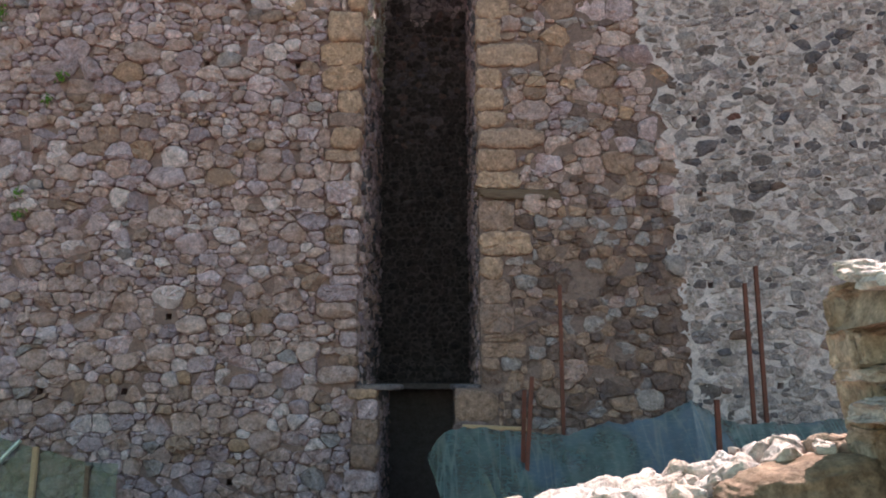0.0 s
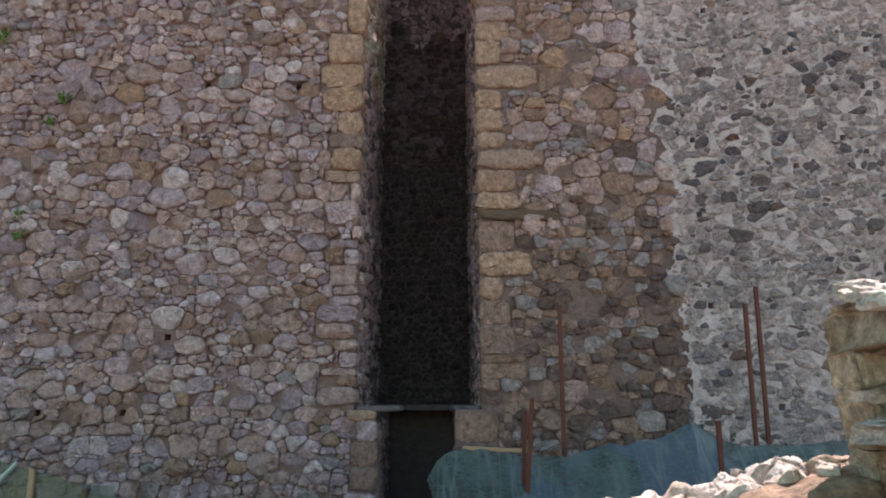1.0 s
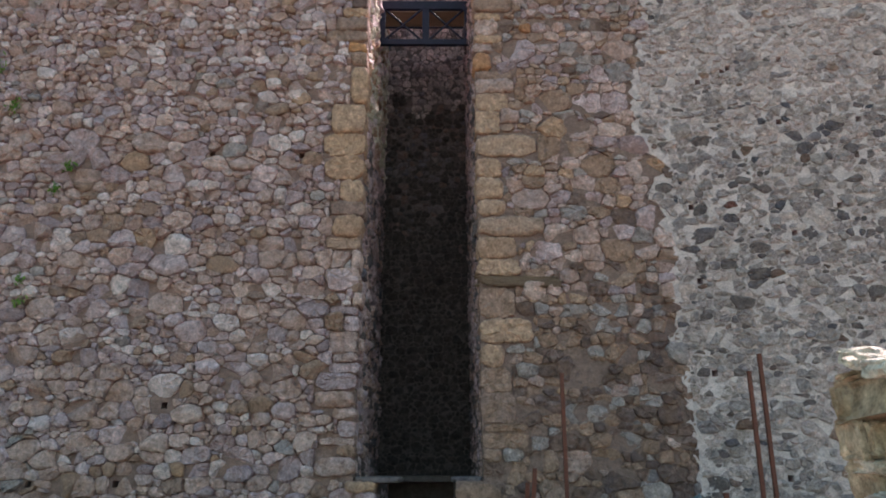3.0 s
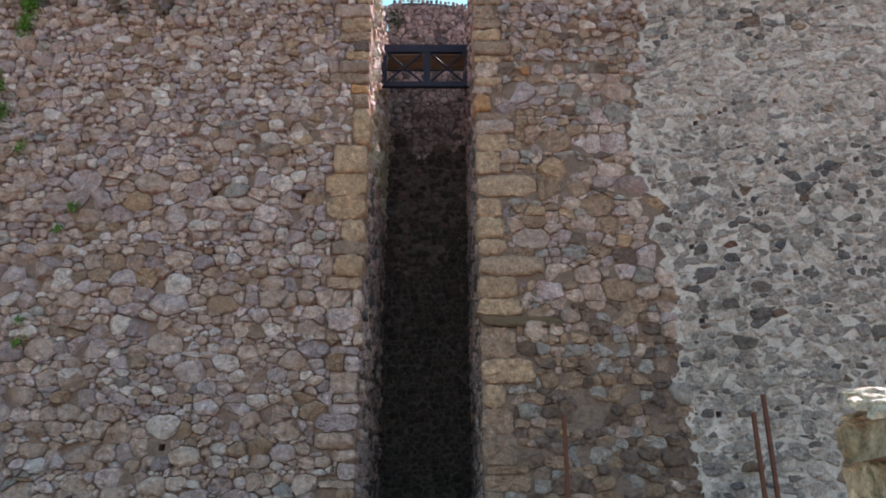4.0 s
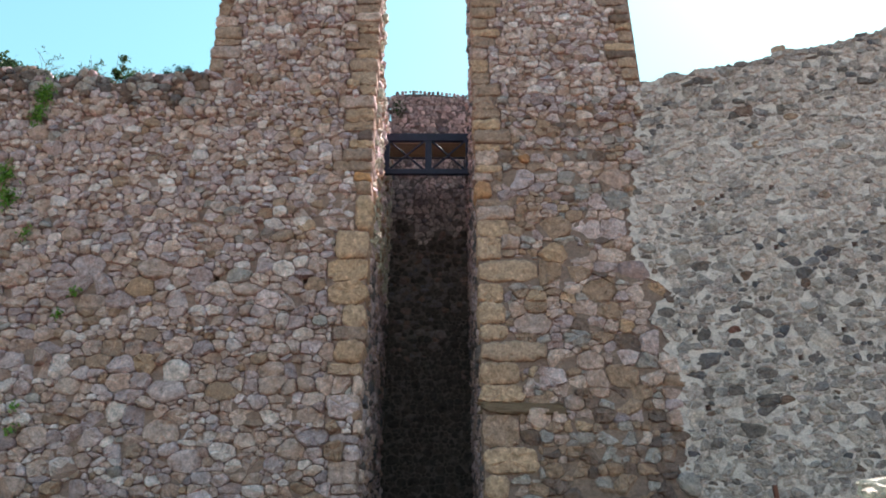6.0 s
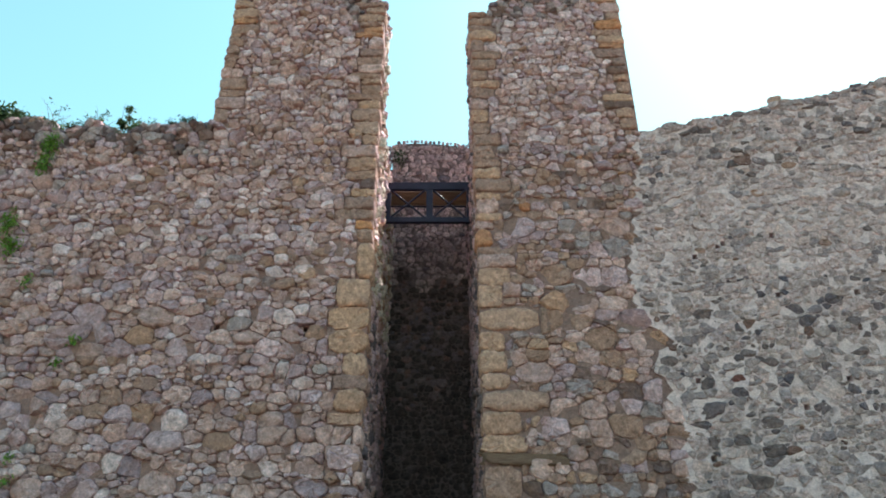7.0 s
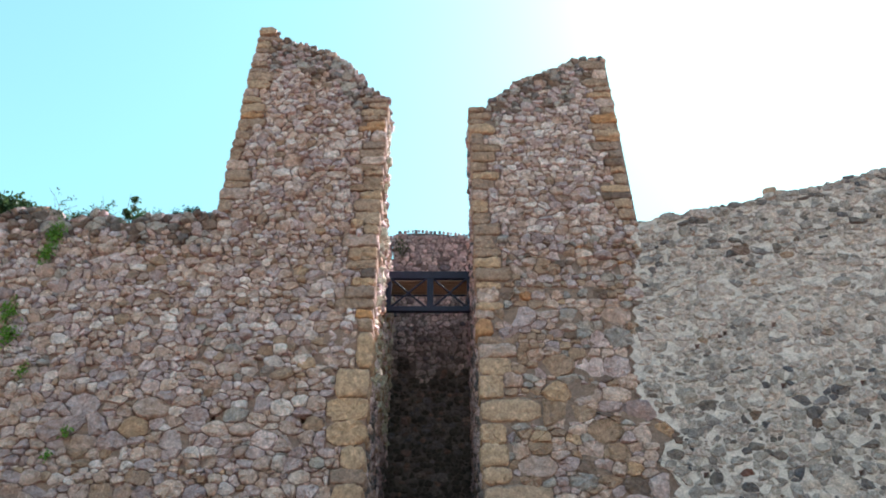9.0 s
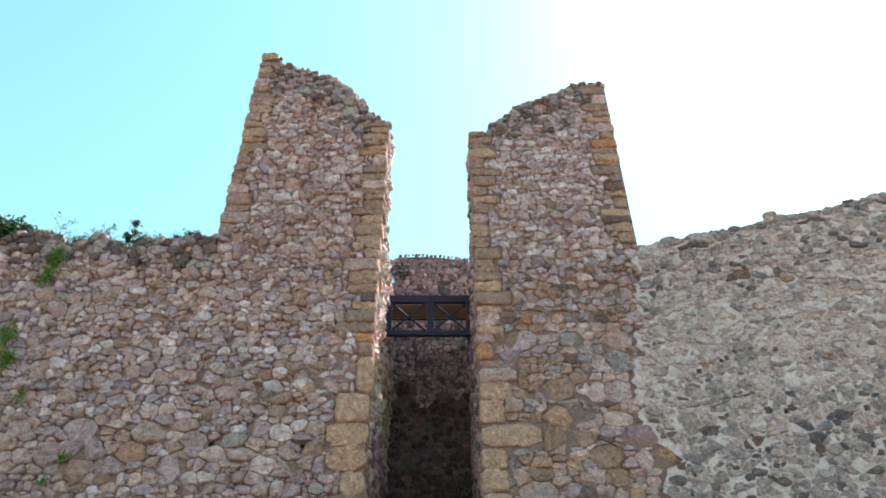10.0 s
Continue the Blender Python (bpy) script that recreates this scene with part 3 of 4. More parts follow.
T_CUR = [(M_ASH, 7), (M_DARK, 1.4), (M_UMBER, 0.25), (M_PALE, 2.5)]
T_CSMEAR = [(M_PALE, 7), (M_ASH, 2.6), (M_BROWN, 0.12), (M_DARK, 0.2)]
T_CTOP = [(M_ASH, 6), (M_DARK, 1.0), (M_PALE, 3.5), (M_BROWN, 0.2)]
FIX_C = [(4.4, 7.02, 0.2, M_DARK), (4.94, 7.5, 0.12, M_RED)]
cur_items = rubble(rng, loosened(rng, courses(rng, (3.4, 9.6, 0.4, 14.9), (0.10, 0.19), (0.85, 2.2), 0.42), 1.5, 0.13), in_cur,
                   lambda u, v: T_CTOP if v > top_at(CUR_TOP, u) - 1.0 else T_CSMEAR if smear(u, v) > 0.5 else T_CUR, [], (-0.004, 0.009), (0.014, 0.036), FIX_C, (), HOLES_C, jitter=0.08)

# slot: left flank, right flank, back wall
def flank_l(u, v, n):
    return (SLOT_L - 0.03 + n, Y0 + u, v)


def flank_r(u, v, n):
    return (edge_r(v) + 0.03 - n, Y0 + u, v)


def back(u, v, n):
    return (u, Y_BACK - n, v)


# shade painted by choice of stone: darkest low in the slot, greyer upwards
T_IN = [(M_SLOT_DARK, 1)]
T_MID = [(M_SLOT_DARK, 3), (M_DARK, 2), (M_UMBER, 1)]
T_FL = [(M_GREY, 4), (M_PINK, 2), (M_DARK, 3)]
# pale mix high on the left flank paints in the sun on the jamb
T_FLSUN = [(M_SUNPALE, 4), (M_CHALK, 2), (M_TAN, 1.5)]
IN_C = ((0.13, 0.24), (0.9, 2.0), 0.35)
BACK_TOP = [(-1.38, 16.06), (-0.8, 16.1), (-0.1, 16.06), (0.65, 15.95)]
fl = rubble(rng, loosened(rng, courses(rng, (0.2, 4.3, 3.1, 16.8), *IN_C), 1.3, 0.12), lambda u, v: u > 0.4 and (v < 13.9 or (u < 0.95 and v < 16.7)), lambda u, v: T_FLSUN if v > 9.5 else T_FL, [], (0.005, 0.015), (0.02, 0.09), (), [(-1, 0, -0.36)])
fr_ = rubble(rng, loosened(rng, courses(rng, (0.2, 4.3, 3.1, 16.4), *IN_C), 1.3, 0.12), lambda u, v: u > 0.4 and (v < 13.9 or (u < 0.95 and v < 16.3)), lambda u, v: T_FL, [], (0.005, 0.015), (0.02, 0.07), (), [(-1, 0, -0.36)])
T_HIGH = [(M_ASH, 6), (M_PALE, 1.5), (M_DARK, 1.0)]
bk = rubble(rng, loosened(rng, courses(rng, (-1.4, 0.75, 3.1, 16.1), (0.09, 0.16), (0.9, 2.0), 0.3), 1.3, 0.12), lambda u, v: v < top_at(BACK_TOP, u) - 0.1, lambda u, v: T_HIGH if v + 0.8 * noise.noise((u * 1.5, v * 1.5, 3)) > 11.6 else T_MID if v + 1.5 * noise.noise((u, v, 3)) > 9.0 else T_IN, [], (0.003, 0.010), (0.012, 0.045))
# the inner face of the low gate, beside its dark opening
gj = rubble(rng, loosened(rng, courses(rng, (0.2, 2.9, 0.1, 3.0), *IN_C), 1.3, 0.12), lambda u, v: u > 0.4 and v < 2.95, lambda u, v: T_FL, [], (0.004, 0.012), (0.02, 0.06), (), [(-1, 0, -0.36)])

# mortar skins
def patch(u, v, cu, cv, ru, rv):
    return math.exp(-((u - cu) / ru) ** 2 - ((v - cv) / rv) ** 2)


def mortar_left(u, v):
    dry = 0.016 * noise.noise((u * 0.55, v * 0.55, 31))
    return -0.032 + dry + rough(u, v) + 0.05 * patch(u, v, -2.1, 10.1, 0.5, 0.55) + 0.022 * patch(u, v, -2.9, 6.3, 0.9, 1.2) - (0.010 if v > 12.5 else 0)


def mortar_right(u, v):
    return -0.024 + rough(u, v, 40) + 0.022 * patch(u, v, 3.0, 4.3, 1.3, 1.5) + 0.016 * noise.noise((u * 0.9, v * 0.9, 33))


def mortar_cur(u, v):
    return -0.010 + 0.6 * rough(u, v, 80) + 0.008 * smear(u, v)


def in_skin_l(u, v):
    if u > -1.5:
        return v < 2.95 and u < -1.07
    return v < (top_at(TL_TOP, u) if u > -4.84 else top_at(LEFT_TOP, u)) - 0.1


mortar_sheet(wall_left, (-9.9, -4.86, 0.3, 13.3), 0.05, in_skin_l, mortar_left, front, M_MORTAR, HOLES_L, "brownish lime mortar between the stones")
mortar_sheet(tower_left, (-4.86, -1.07, 0.3, 19.4), 0.05, in_skin_l, mortar_left, front, M_MORTAR, HOLES_L, "brownish lime mortar between the stones")
mortar_sheet(tower_right, (0.3, 4.0, 0.3, 18.2), 0.05, lambda u, v: u > (0.75 if v > 2.9 else 0.3) and u < joint_u(v) and v < top_at(TR_TOP, u) - 0.1, mortar_right, front, M_MORTAR_B, (), "brown lime mortar between the stones")
mortar_sheet(wall_right, (4.03, 9.6, 0.3, 14.0), 0.05, lambda u, v: v < top_at(CUR_TOP, u) - 0.06, mortar_cur, curtain, M_WHITE, HOLES_C, "pale lime mortar between the stones")

# pale mortar that laps over the tower's flank
lap = [(joint_u(z) + 0.16 * noise.noise((z * 2.2, 1, 5)) + 0.15 * noise.noise((z * 6, 4, 5)) + 0.08 * noise.noise((z * 15, 4, 8)), z) for z in np.arange(0, 12.96, 0.045)]
v, f = prism(lap[::-1] + [(4.22, 0), (4.22, 12.95)], Y0 - 0.03, Y0 + 0.2)
child("mortar_lap", mesh_from("mortar_lap", v, f, [M_WHITE]), wall_right)

# ---- materials of the things ----
def plain_mat(name, a, b2, rough=0.6, metal=0.0, scale=12.0, relief=0.004, stretch=None):
    m, N, L, b = base_mat(name, rough, metal)
    n1, n2 = noise_node(N, L, scale, 6, 0.65, stretch), noise_node(N, L, scale * 5, 5, 0.7, stretch)
    c = mixc(N, L, ramp(N, L, n1, [(0.35, (0, 0, 0)), (0.65, (1, 1, 1))]), a, b2)
    c = mixc(N, L, 1.0, c, ramp(N, L, n2, [(0.3, (0.7, 0.7, 0.7)), (0.65, (1.1, 1.1, 1.1))]), "MULTIPLY")
    L.new(c, b.inputs["Base Color"])
    bump(N, L, b, n2, 0.6, relief)
    return m


M_STEEL = plain_mat("dark blue painted steel", (0.016, 0.012, 0.034), (0.026, 0.020, 0.05), 0.5, 0.0, 6)
M_RUST = plain_mat("red oxide steel", (0.17, 0.045, 0.035), (0.11, 0.035, 0.03), 0.7, 0.0, 9)
M_WOOD = plain_mat("brown deck timber", (0.48, 0.31, 0.21), (0.39, 0.25, 0.17), 0.75, 0, 5, 0.004, (1, 8, 8))
M_PALEWOOD = plain_mat("pale sawn timber", (0.46, 0.27, 0.18), (0.38, 0.22, 0.145), 0.8, 0, 6, 0.004, (1, 9, 9))
M_OLDWOOD = plain_mat("weathered dark timber", (0.12, 0.062, 0.05), (0.20, 0.115, 0.09), 0.9, 0, 5, 0.02, (1, 10, 10))
M_BRICK = plain_mat("red brick", (0.33, 0.10, 0.06), (0.25, 0.09, 0.06), 0.9, 0, 8)
M_TUBE = plain_mat("pale galvanised tube", (0.55, 0.56, 0.55), (0.45, 0.46, 0.46), 0.4, 0.4, 8)


def leaf_mat(name, a, b2):
    m, N, L, b = base_mat(name, 0.6)
    ge = N.new("ShaderNodeNewGeometry")
    c = ramp(N, L, ge.outputs["Random Per Island"], [(0, a), (1, b2)])
    L.new(c, b.inputs["Base Color"])
    tr = N.new("ShaderNodeBsdfTranslucent")
    L.new(c, tr.inputs[0])
    mx = N.new("ShaderNodeMixShader")
    mx.inputs[0].default_value = 0.4
    L.new(b.outputs[0], mx.inputs[1])
    L.new(tr.outputs[0], mx.inputs[2])
    L.new(mx.outputs[0], N["Material Output"].inputs[0])
    return m


M_LEAF = leaf_mat("green leaves", (0.08, 0.16, 0.03), (0.18, 0.27, 0.05))
M_DKLEAF = leaf_mat("dark green leaves", (0.02, 0.042, 0.02), (0.05, 0.075, 0.03))
M_TWIG = plain_mat("brown twigs", (0.12, 0.09, 0.06), (0.08, 0.06, 0.045), 0.9)


def sheet_mat(name, a, b2, see, layer=None):
    """Thin plastic: soft shine, some light through it, a little clear."""
    m, N, L, b = base_mat(name, 0.16)
    b.inputs["Specular IOR Level"].default_value = 0.6
    n1 = noise_node(N, L, 3.0, 5)
    c = mixc(N, L, ramp(N, L, n1, [(0.35, (0, 0, 0)), (0.65, (1, 1, 1))]), a, b2)
    if layer:
        c = mixc(N, L, ramp(N, L, noise_node(N, L, 0.9, 2, 0.5), [(0.52, (0, 0, 0)), (0.60, (0.9, 0.9, 0.9))]), c, layer)
    # thin pale lines painted in as creases that catch the sky
    for turn, shift in ((35, 0), (-28, 7), (80, 3)):
        geo, mp, tx = N.new("ShaderNodeNewGeometry"), N.new("ShaderNodeMapping"), N.new("ShaderNodeTexNoise")
        mp.inputs["Rotation"].default_value, mp.inputs["Location"].default_value = (0, radians(turn), 0), (shift, 0, shift)
        mp.inputs["Scale"].default_value = (5.0, 0.6, 0.35)
        tx.inputs["Scale"].default_value, tx.inputs["Detail"].default_value = 1.0, 1.0
        L.new(geo.outputs["Position"], mp.inputs[0])
        L.new(mp.outputs[0], tx.inputs["Vector"])
        c = mixc(N, L, ramp(N, L, tx.outputs["Fac"], [(0.60, (0, 0, 0)), (0.625, (0.4, 0.4, 0.4)), (0.65, (0, 0, 0))]), c, (0.26, 0.27, 0.28))
    dust = noise_node(N, L, 24.0, 6, 0.7, (0.5, 0.5, 1.6))
    c = mixc(N, L, ramp(N, L, dust, [(0.5, (0, 0, 0)), (0.75, (0.5, 0.5, 0.5))]), c, (0.30, 0.30, 0.30))
    L.new(c, b.inputs["Base Color"])
    bump(N, L, b, noise_node(N, L, 5.0, 4, 0.55, (1, 1, 0.4)), 1.0, 0.035)
    tr, tp = N.new("ShaderNodeBsdfTranslucent"), N.new("ShaderNodeBsdfTransparent")
    L.new(c, tr.inputs[0])
    m1, m2 = N.new("ShaderNodeMixShader"), N.new("ShaderNodeMixShader")
    m1.inputs[0].default_value, m2.inputs[0].default_value = 0.35, see
    L.new(b.outputs[0], m1.inputs[1])
    L.new(tr.outputs[0], m1.inputs[2])
    L.new(m1.outputs[0], m2.inputs[1])
    L.new(tp.outputs[0], m2.inputs[2])
    L.new(m2.outputs[0], N["Material Output"].inputs[0])
    return m


M_TARP = sheet_mat("blue-green plastic sheet", (0.052, 0.078, 0.083), (0.098, 0.140, 0.150), 0.2, (0.085, 0.125, 0.20))
M_NET = sheet_mat("green plastic sheet", (0.018, 0.026, 0.02), (0.034, 0.044, 0.033), 0.3)


# ---- shapes ----
def bar(a, b, w, h, up=(0, 0, 1), bev=0.004):
    """A bevelled bar of section w x h from a to b, as verts and faces."""
    a, b = Vector(a), Vector(b)
    d = (b - a).normalized()
    s = d.cross(Vector(up))
    s = s.normalized() if s.length > 1e-4 else Vector((1, 0, 0))
    t = s.cross(d)
    ring = [(-w / 2 + bev, -h / 2), (w / 2 - bev, -h / 2), (w / 2, -h / 2 + bev), (w / 2, h / 2 - bev), (w / 2 - bev, h / 2), (-w / 2 + bev, h / 2), (-w / 2, h / 2 - bev), (-w / 2, -h / 2 + bev)]
    v = [p + s * x + t * y for p in (a, b) for x, y in ring]
    f = [tuple(range(7, -1, -1)), tuple(range(8, 16))] + [(i, (i + 1) % 8, (i + 1) % 8 + 8, i + 8) for i in range(8)]
    return v, f


def angle_iron(a, b, w=0.055, t=0.007):
    """A steel angle from a to b."""
    sec = [(0, 0), (w, 0), (w, t), (t, t), (t, w), (0, w)]
    v = [(p[0] + x - w / 2, p[1] + y, p[2]) for p in (a, b) for x, y in sec]
    f = [(5, 4, 3, 2, 1, 0), (6, 7, 8, 9, 10, 11)] + [(i, (i + 1) % 6, (i + 1) % 6 + 6, i + 6) for i in range(6)]
    return v, f


ROCKS = {}


def rock(rng, centre, size, sub=2, boxy=0.6, rough=0.10, turn=None):
    """A worn, squarish rock as verts and faces. size: its three half lengths."""
    if sub not in ROCKS:
        bm = bmesh.new()
        bmesh.ops.create_icosphere(bm, subdivisions=sub, radius=1)
        bm.verts.ensure_lookup_table()
        ROCKS[sub] = ([v.co.copy() for v in bm.verts], [tuple(v.index for v in f.verts) for f in bm.faces])
        bm.free()
    vs, fs = ROCKS[sub]
    o = Vector(rng.uniform(-50, 50, 3))
    R = Euler(turn if turn else (rng.normal(0, 0.08), rng.normal(0, 0.08), rng.normal(0, 0.2))).to_matrix()
    out = []
    for p in vs:
        q = Vector([math.copysign(abs(c) ** boxy, c) for c in p])
        d = rough * (noise.noise(p * 1.3 + o) + 0.9 * (0.35 - abs(noise.noise(p * 2.6 + o))) + 0.5 * (0.3 - abs(noise.noise(p * 6 + o))) + 0.34 * (0.25 - abs(noise.noise(p * 13 + o))) + 0.2 * (0.25 - abs(noise.noise(p * 27 + o))))
        q = q * (1 + 1.4 * d)
        out.append(Vector(centre) + R @ Vector((q.x * size[0], q.y * size[1], q.z * size[2])))
    return out, fs


def joined(parts):
    av, af = [], []
    for v, f in parts:
        o = len(av)
        av += list(v)
        af += [tuple(i + o for i in q) for q in f]
    return av, af


def holder(name, at, label, category, group=""):
    ob = new(name)
    ob.empty_display_size = 0.2
    return tagged(ob, label, category, group)


def piece(name, vf, mat, parent, label="", smooth=False):
    return child(name, mesh_from(name, vf[0], vf[1], [mat], smooth=smooth), parent, label)


# ---- the foot bridge across the slot ----
rg = np.random.default_rng(21)
bridge = holder("footbridge", (0, 14, 13), "dark steel truss footbridge with brown plank deck spanning the slot", "bridge")
BX0, BX1, BZ0, BZ1 = -1.40, 0.66, 11.99, 13.07
yy = 14.0
piece("top_beam", bar((BX0, yy, BZ1 - 0.09), (BX1, yy, BZ1 - 0.09), 0.09, 0.2), M_STEEL, bridge)
piece("bottom_beam", bar((BX0, yy, BZ0 + 0.07), (BX1, yy, BZ0 + 0.07), 0.09, 0.13), M_STEEL, bridge)
for xx, ww in ((-1.28, 0.12), (-0.34, 0.15), (0.56, 0.12)):
    piece("post", bar((xx, yy, BZ0 + 0.12), (xx, yy, BZ1 - 0.17), ww, 0.08, (0, 1, 0)), M_STEEL, bridge)
for xa, xb in ((-1.22, -0.42), (-0.26, 0.5)):
    piece("brace", bar((xa, yy - 0.02, BZ0 + 0.13), (xb, yy - 0.02, BZ1 - 0.18), 0.035, 0.045, (0, 1, 0)), M_STEEL, bridge)
    piece("brace", bar((xa, yy + 0.02, BZ1 - 0.18), (xb, yy + 0.02, BZ0 + 0.13), 0.035, 0.045, (0, 1, 0)), M_STEEL, bridge)
piece("edge_beam", bar((BX0, 14.90, BZ1 - 0.03), (BX1, 14.90, BZ1 - 0.03), 0.05, 0.05), M_STEEL, bridge)
for i in range(4):
    y = 14.30 + 0.145 * i
    piece("plank", bar((BX0 + 0.03, y, BZ1 - 0.06), (BX1 - 0.03, y, BZ1 - 0.06), 0.138, 0.045), M_WOOD, bridge)

# ---- weathered timber set in the tower, the ledges over the gate ----
timber = tagged(new("timber_beam", mesh_from("timber_beam", *rock(rg, (1.31, 12.0, 6.22), (0.62, 0.07, 0.085), 5, 0.4, 0.26, (0, 0.02, 0)), [M_OLDWOOD], smooth=True)),
                "weathered dark timber beam built into the tower wall", "beam")
for xa, xb in ((-1.39, -0.62), (0.16, 0.67)):
    v, f = rock(rg, ((xa + xb) / 2, 12.5, 3.055), ((xb - xa) / 2, 0.48, 0.05), 3, 0.35, 0.05, (0, 0, 0))
    tagged(new("ledge_slab", mesh_from("ledge_slab", v, f, [M_DARK], smooth=True)), "flat grey stone slab above the dark gate", "slab", "slabs above the gate")

# ---- steel stakes ----
for x, y, z, dx in ((1.66, 10.2, 4.48, 0.0), (4.25, 10.2, 4.51, 0.0), (4.42, 10.2, 4.75, 0.0), (1.12, 9.15, 3.22, -0.25), (1.03, 9.2, 3.06, -0.12), (3.17, 8.6, 2.96, 0.0)):
    v, f = angle_iron((x + dx, y, -0.2), (x, y, z), 0.05)
    tagged(new("steel_stake", mesh_from("steel_stake", v, f, [M_RUST])), "upright stake of red oxide steel angle in the ground", "stake", "steel stakes by the wall")

# ---- sheet over the stack, right of the gate ----
RIDGE = [(-0.17, 2.22), (0.05, 2.56), (0.29, 2.59), (1.07, 2.54), (1.49, 2.51), (2.06, 2.6), (2.71, 2.71), (3.18, 2.9), (3.63, 2.67), (4.05, 2.64), (5.2, 2.67)]
nu, nv = 360, 48
tv = []
for j in range(nv + 1):
    k = j / nv
    for i in range(nu + 1):
        x = -0.17 + 5.4 * i / nu
        top = top_at(RIDGE, x)
        fold = noise.noise((x * 1.7, k * 0.8, 2)) + 0.6 * noise.noise((x * 4.5 + k * 1.5, k * 1.2, 7)) + 0.35 * noise.noise((x * 11 - k * 3, k * 2, 9))
        crease = 0.0
        for px, slope in ((3.18, -1.3), (3.18, -0.35), (3.18, 0.5), (0.3, 0.9), (0.3, 0.35), (1.45, -0.3), (1.45, 0.5), (2.4, 0.1)):
            crease += 0.07 * math.exp(-abs(x - px - slope * k) / 0.028) * (0.25 + k)
        y = 9.55 - 1.25 * k ** 0.8 + fold * (0.03 + 0.16 * k) - crease - 0.07 * math.sin(9 * x + 6 * noise.noise((x, k * 2, 3)) + 3 * k) * (0.3 + k)
        z = top * (1 - k) + 0.04 * k + 0.24 * math.sin(math.pi * min(1, k + 0.08)) * fold + 0.18 * math.sin(math.pi * k) + crease * 0.6
        xx = x + (0.55 * k if x < 0.3 else 0.55 * k * max(0, 1 - (x - 0.3) / 0.8)) + 0.05 * fold * k
        tv.append((xx, y, z))
tf = [(j * (nu + 1) + i, j * (nu + 1) + i + 1, (j + 1) * (nu + 1) + i + 1, (j + 1) * (nu + 1) + i) for j in range(nv) for i in range(nu)]
tarp = tagged(new("tarpaulin", mesh_from("tarpaulin", tv, tf, [M_TARP], smooth=True)), "creased translucent blue-green plastic sheet draped over building material", "tarpaulin")
plank = tagged(new("timber_plank", mesh_from("timber_plank", *bar((0.28, 9.62, 2.6), (1.12, 9.62, 2.565), 0.12, 0.045), [M_PALEWOOD])), "pale sawn plank lying along the covered stack", "plank")
stack = holder("brick_stack", (0.7, 9.8, 0), "stack of red bricks half covered by the plastic sheet", "bricks")
bv, bf = joined([bar((0, 0, 0), (0.24, 0, 0), 0.11, 0.07, bev=0.006)])
brick_me = mesh_from("brick", bv, bf, [M_BRICK])
for lv in range(34):
    for c in range(6):
        ob = child("brick", brick_me, stack)
        ob.matrix_basis = pose(0.22 + 0.25 * (c % 3) + rg.uniform(-.012, .012), 9.66 + 0.125 * (c // 3), 0.035 + 0.0745 * lv, 0, 0, rg.uniform(-2, 2))

# ---- framed sheet on the other side ----
screen = holder("sheet_screen", (-5, 9.5, 0), "green plastic sheet hung on a timber and tube frame", "screen")
sv = []
for j in range(21):
    for i in range(51):
        k, x = j / 20, -7.4 + 3.4 * i / 50
        top = top_at([(-7.4, 3.0), (-5.5, 2.47), (-5.0, 2.33), (-4.42, 2.17), (-4.0, 2.15)], x)
        sv.append((x + 0.02 * noise.noise((k * 3, x, 1)), 9.5 - 0.25 * k + 0.06 * noise.noise((x * 3, k * 1.5, 11)) + 0.03 * noise.noise((x * 9, k * 2, 4)), top * (1 - k)))
sf = [(j * 51 + i, j * 51 + i + 1, (j + 1) * 51 + i + 1, (j + 1) * 51 + i) for j in range(20) for i in range(50)]
piece("sheet", (sv, sf), M_NET, screen, "", True)
piece("timber_post", bar((-4.98, 9.38, -0.1), (-5.0, 9.42, 2.36), 0.06, 0.06, (0, 1, 0)), M_PALEWOOD, screen)
piece("timber_post", bar((-4.34, 9.38, -0.1), (-4.34, 9.42, 2.14), 0.05, 0.05, (0, 1, 0)), M_OLDWOOD, screen)
piece("tube", bar((-6.2, 9.36, 1.35), (-5.2, 9.42, 2.44), 0.05, 0.05, bev=0.018), M_TUBE, screen)

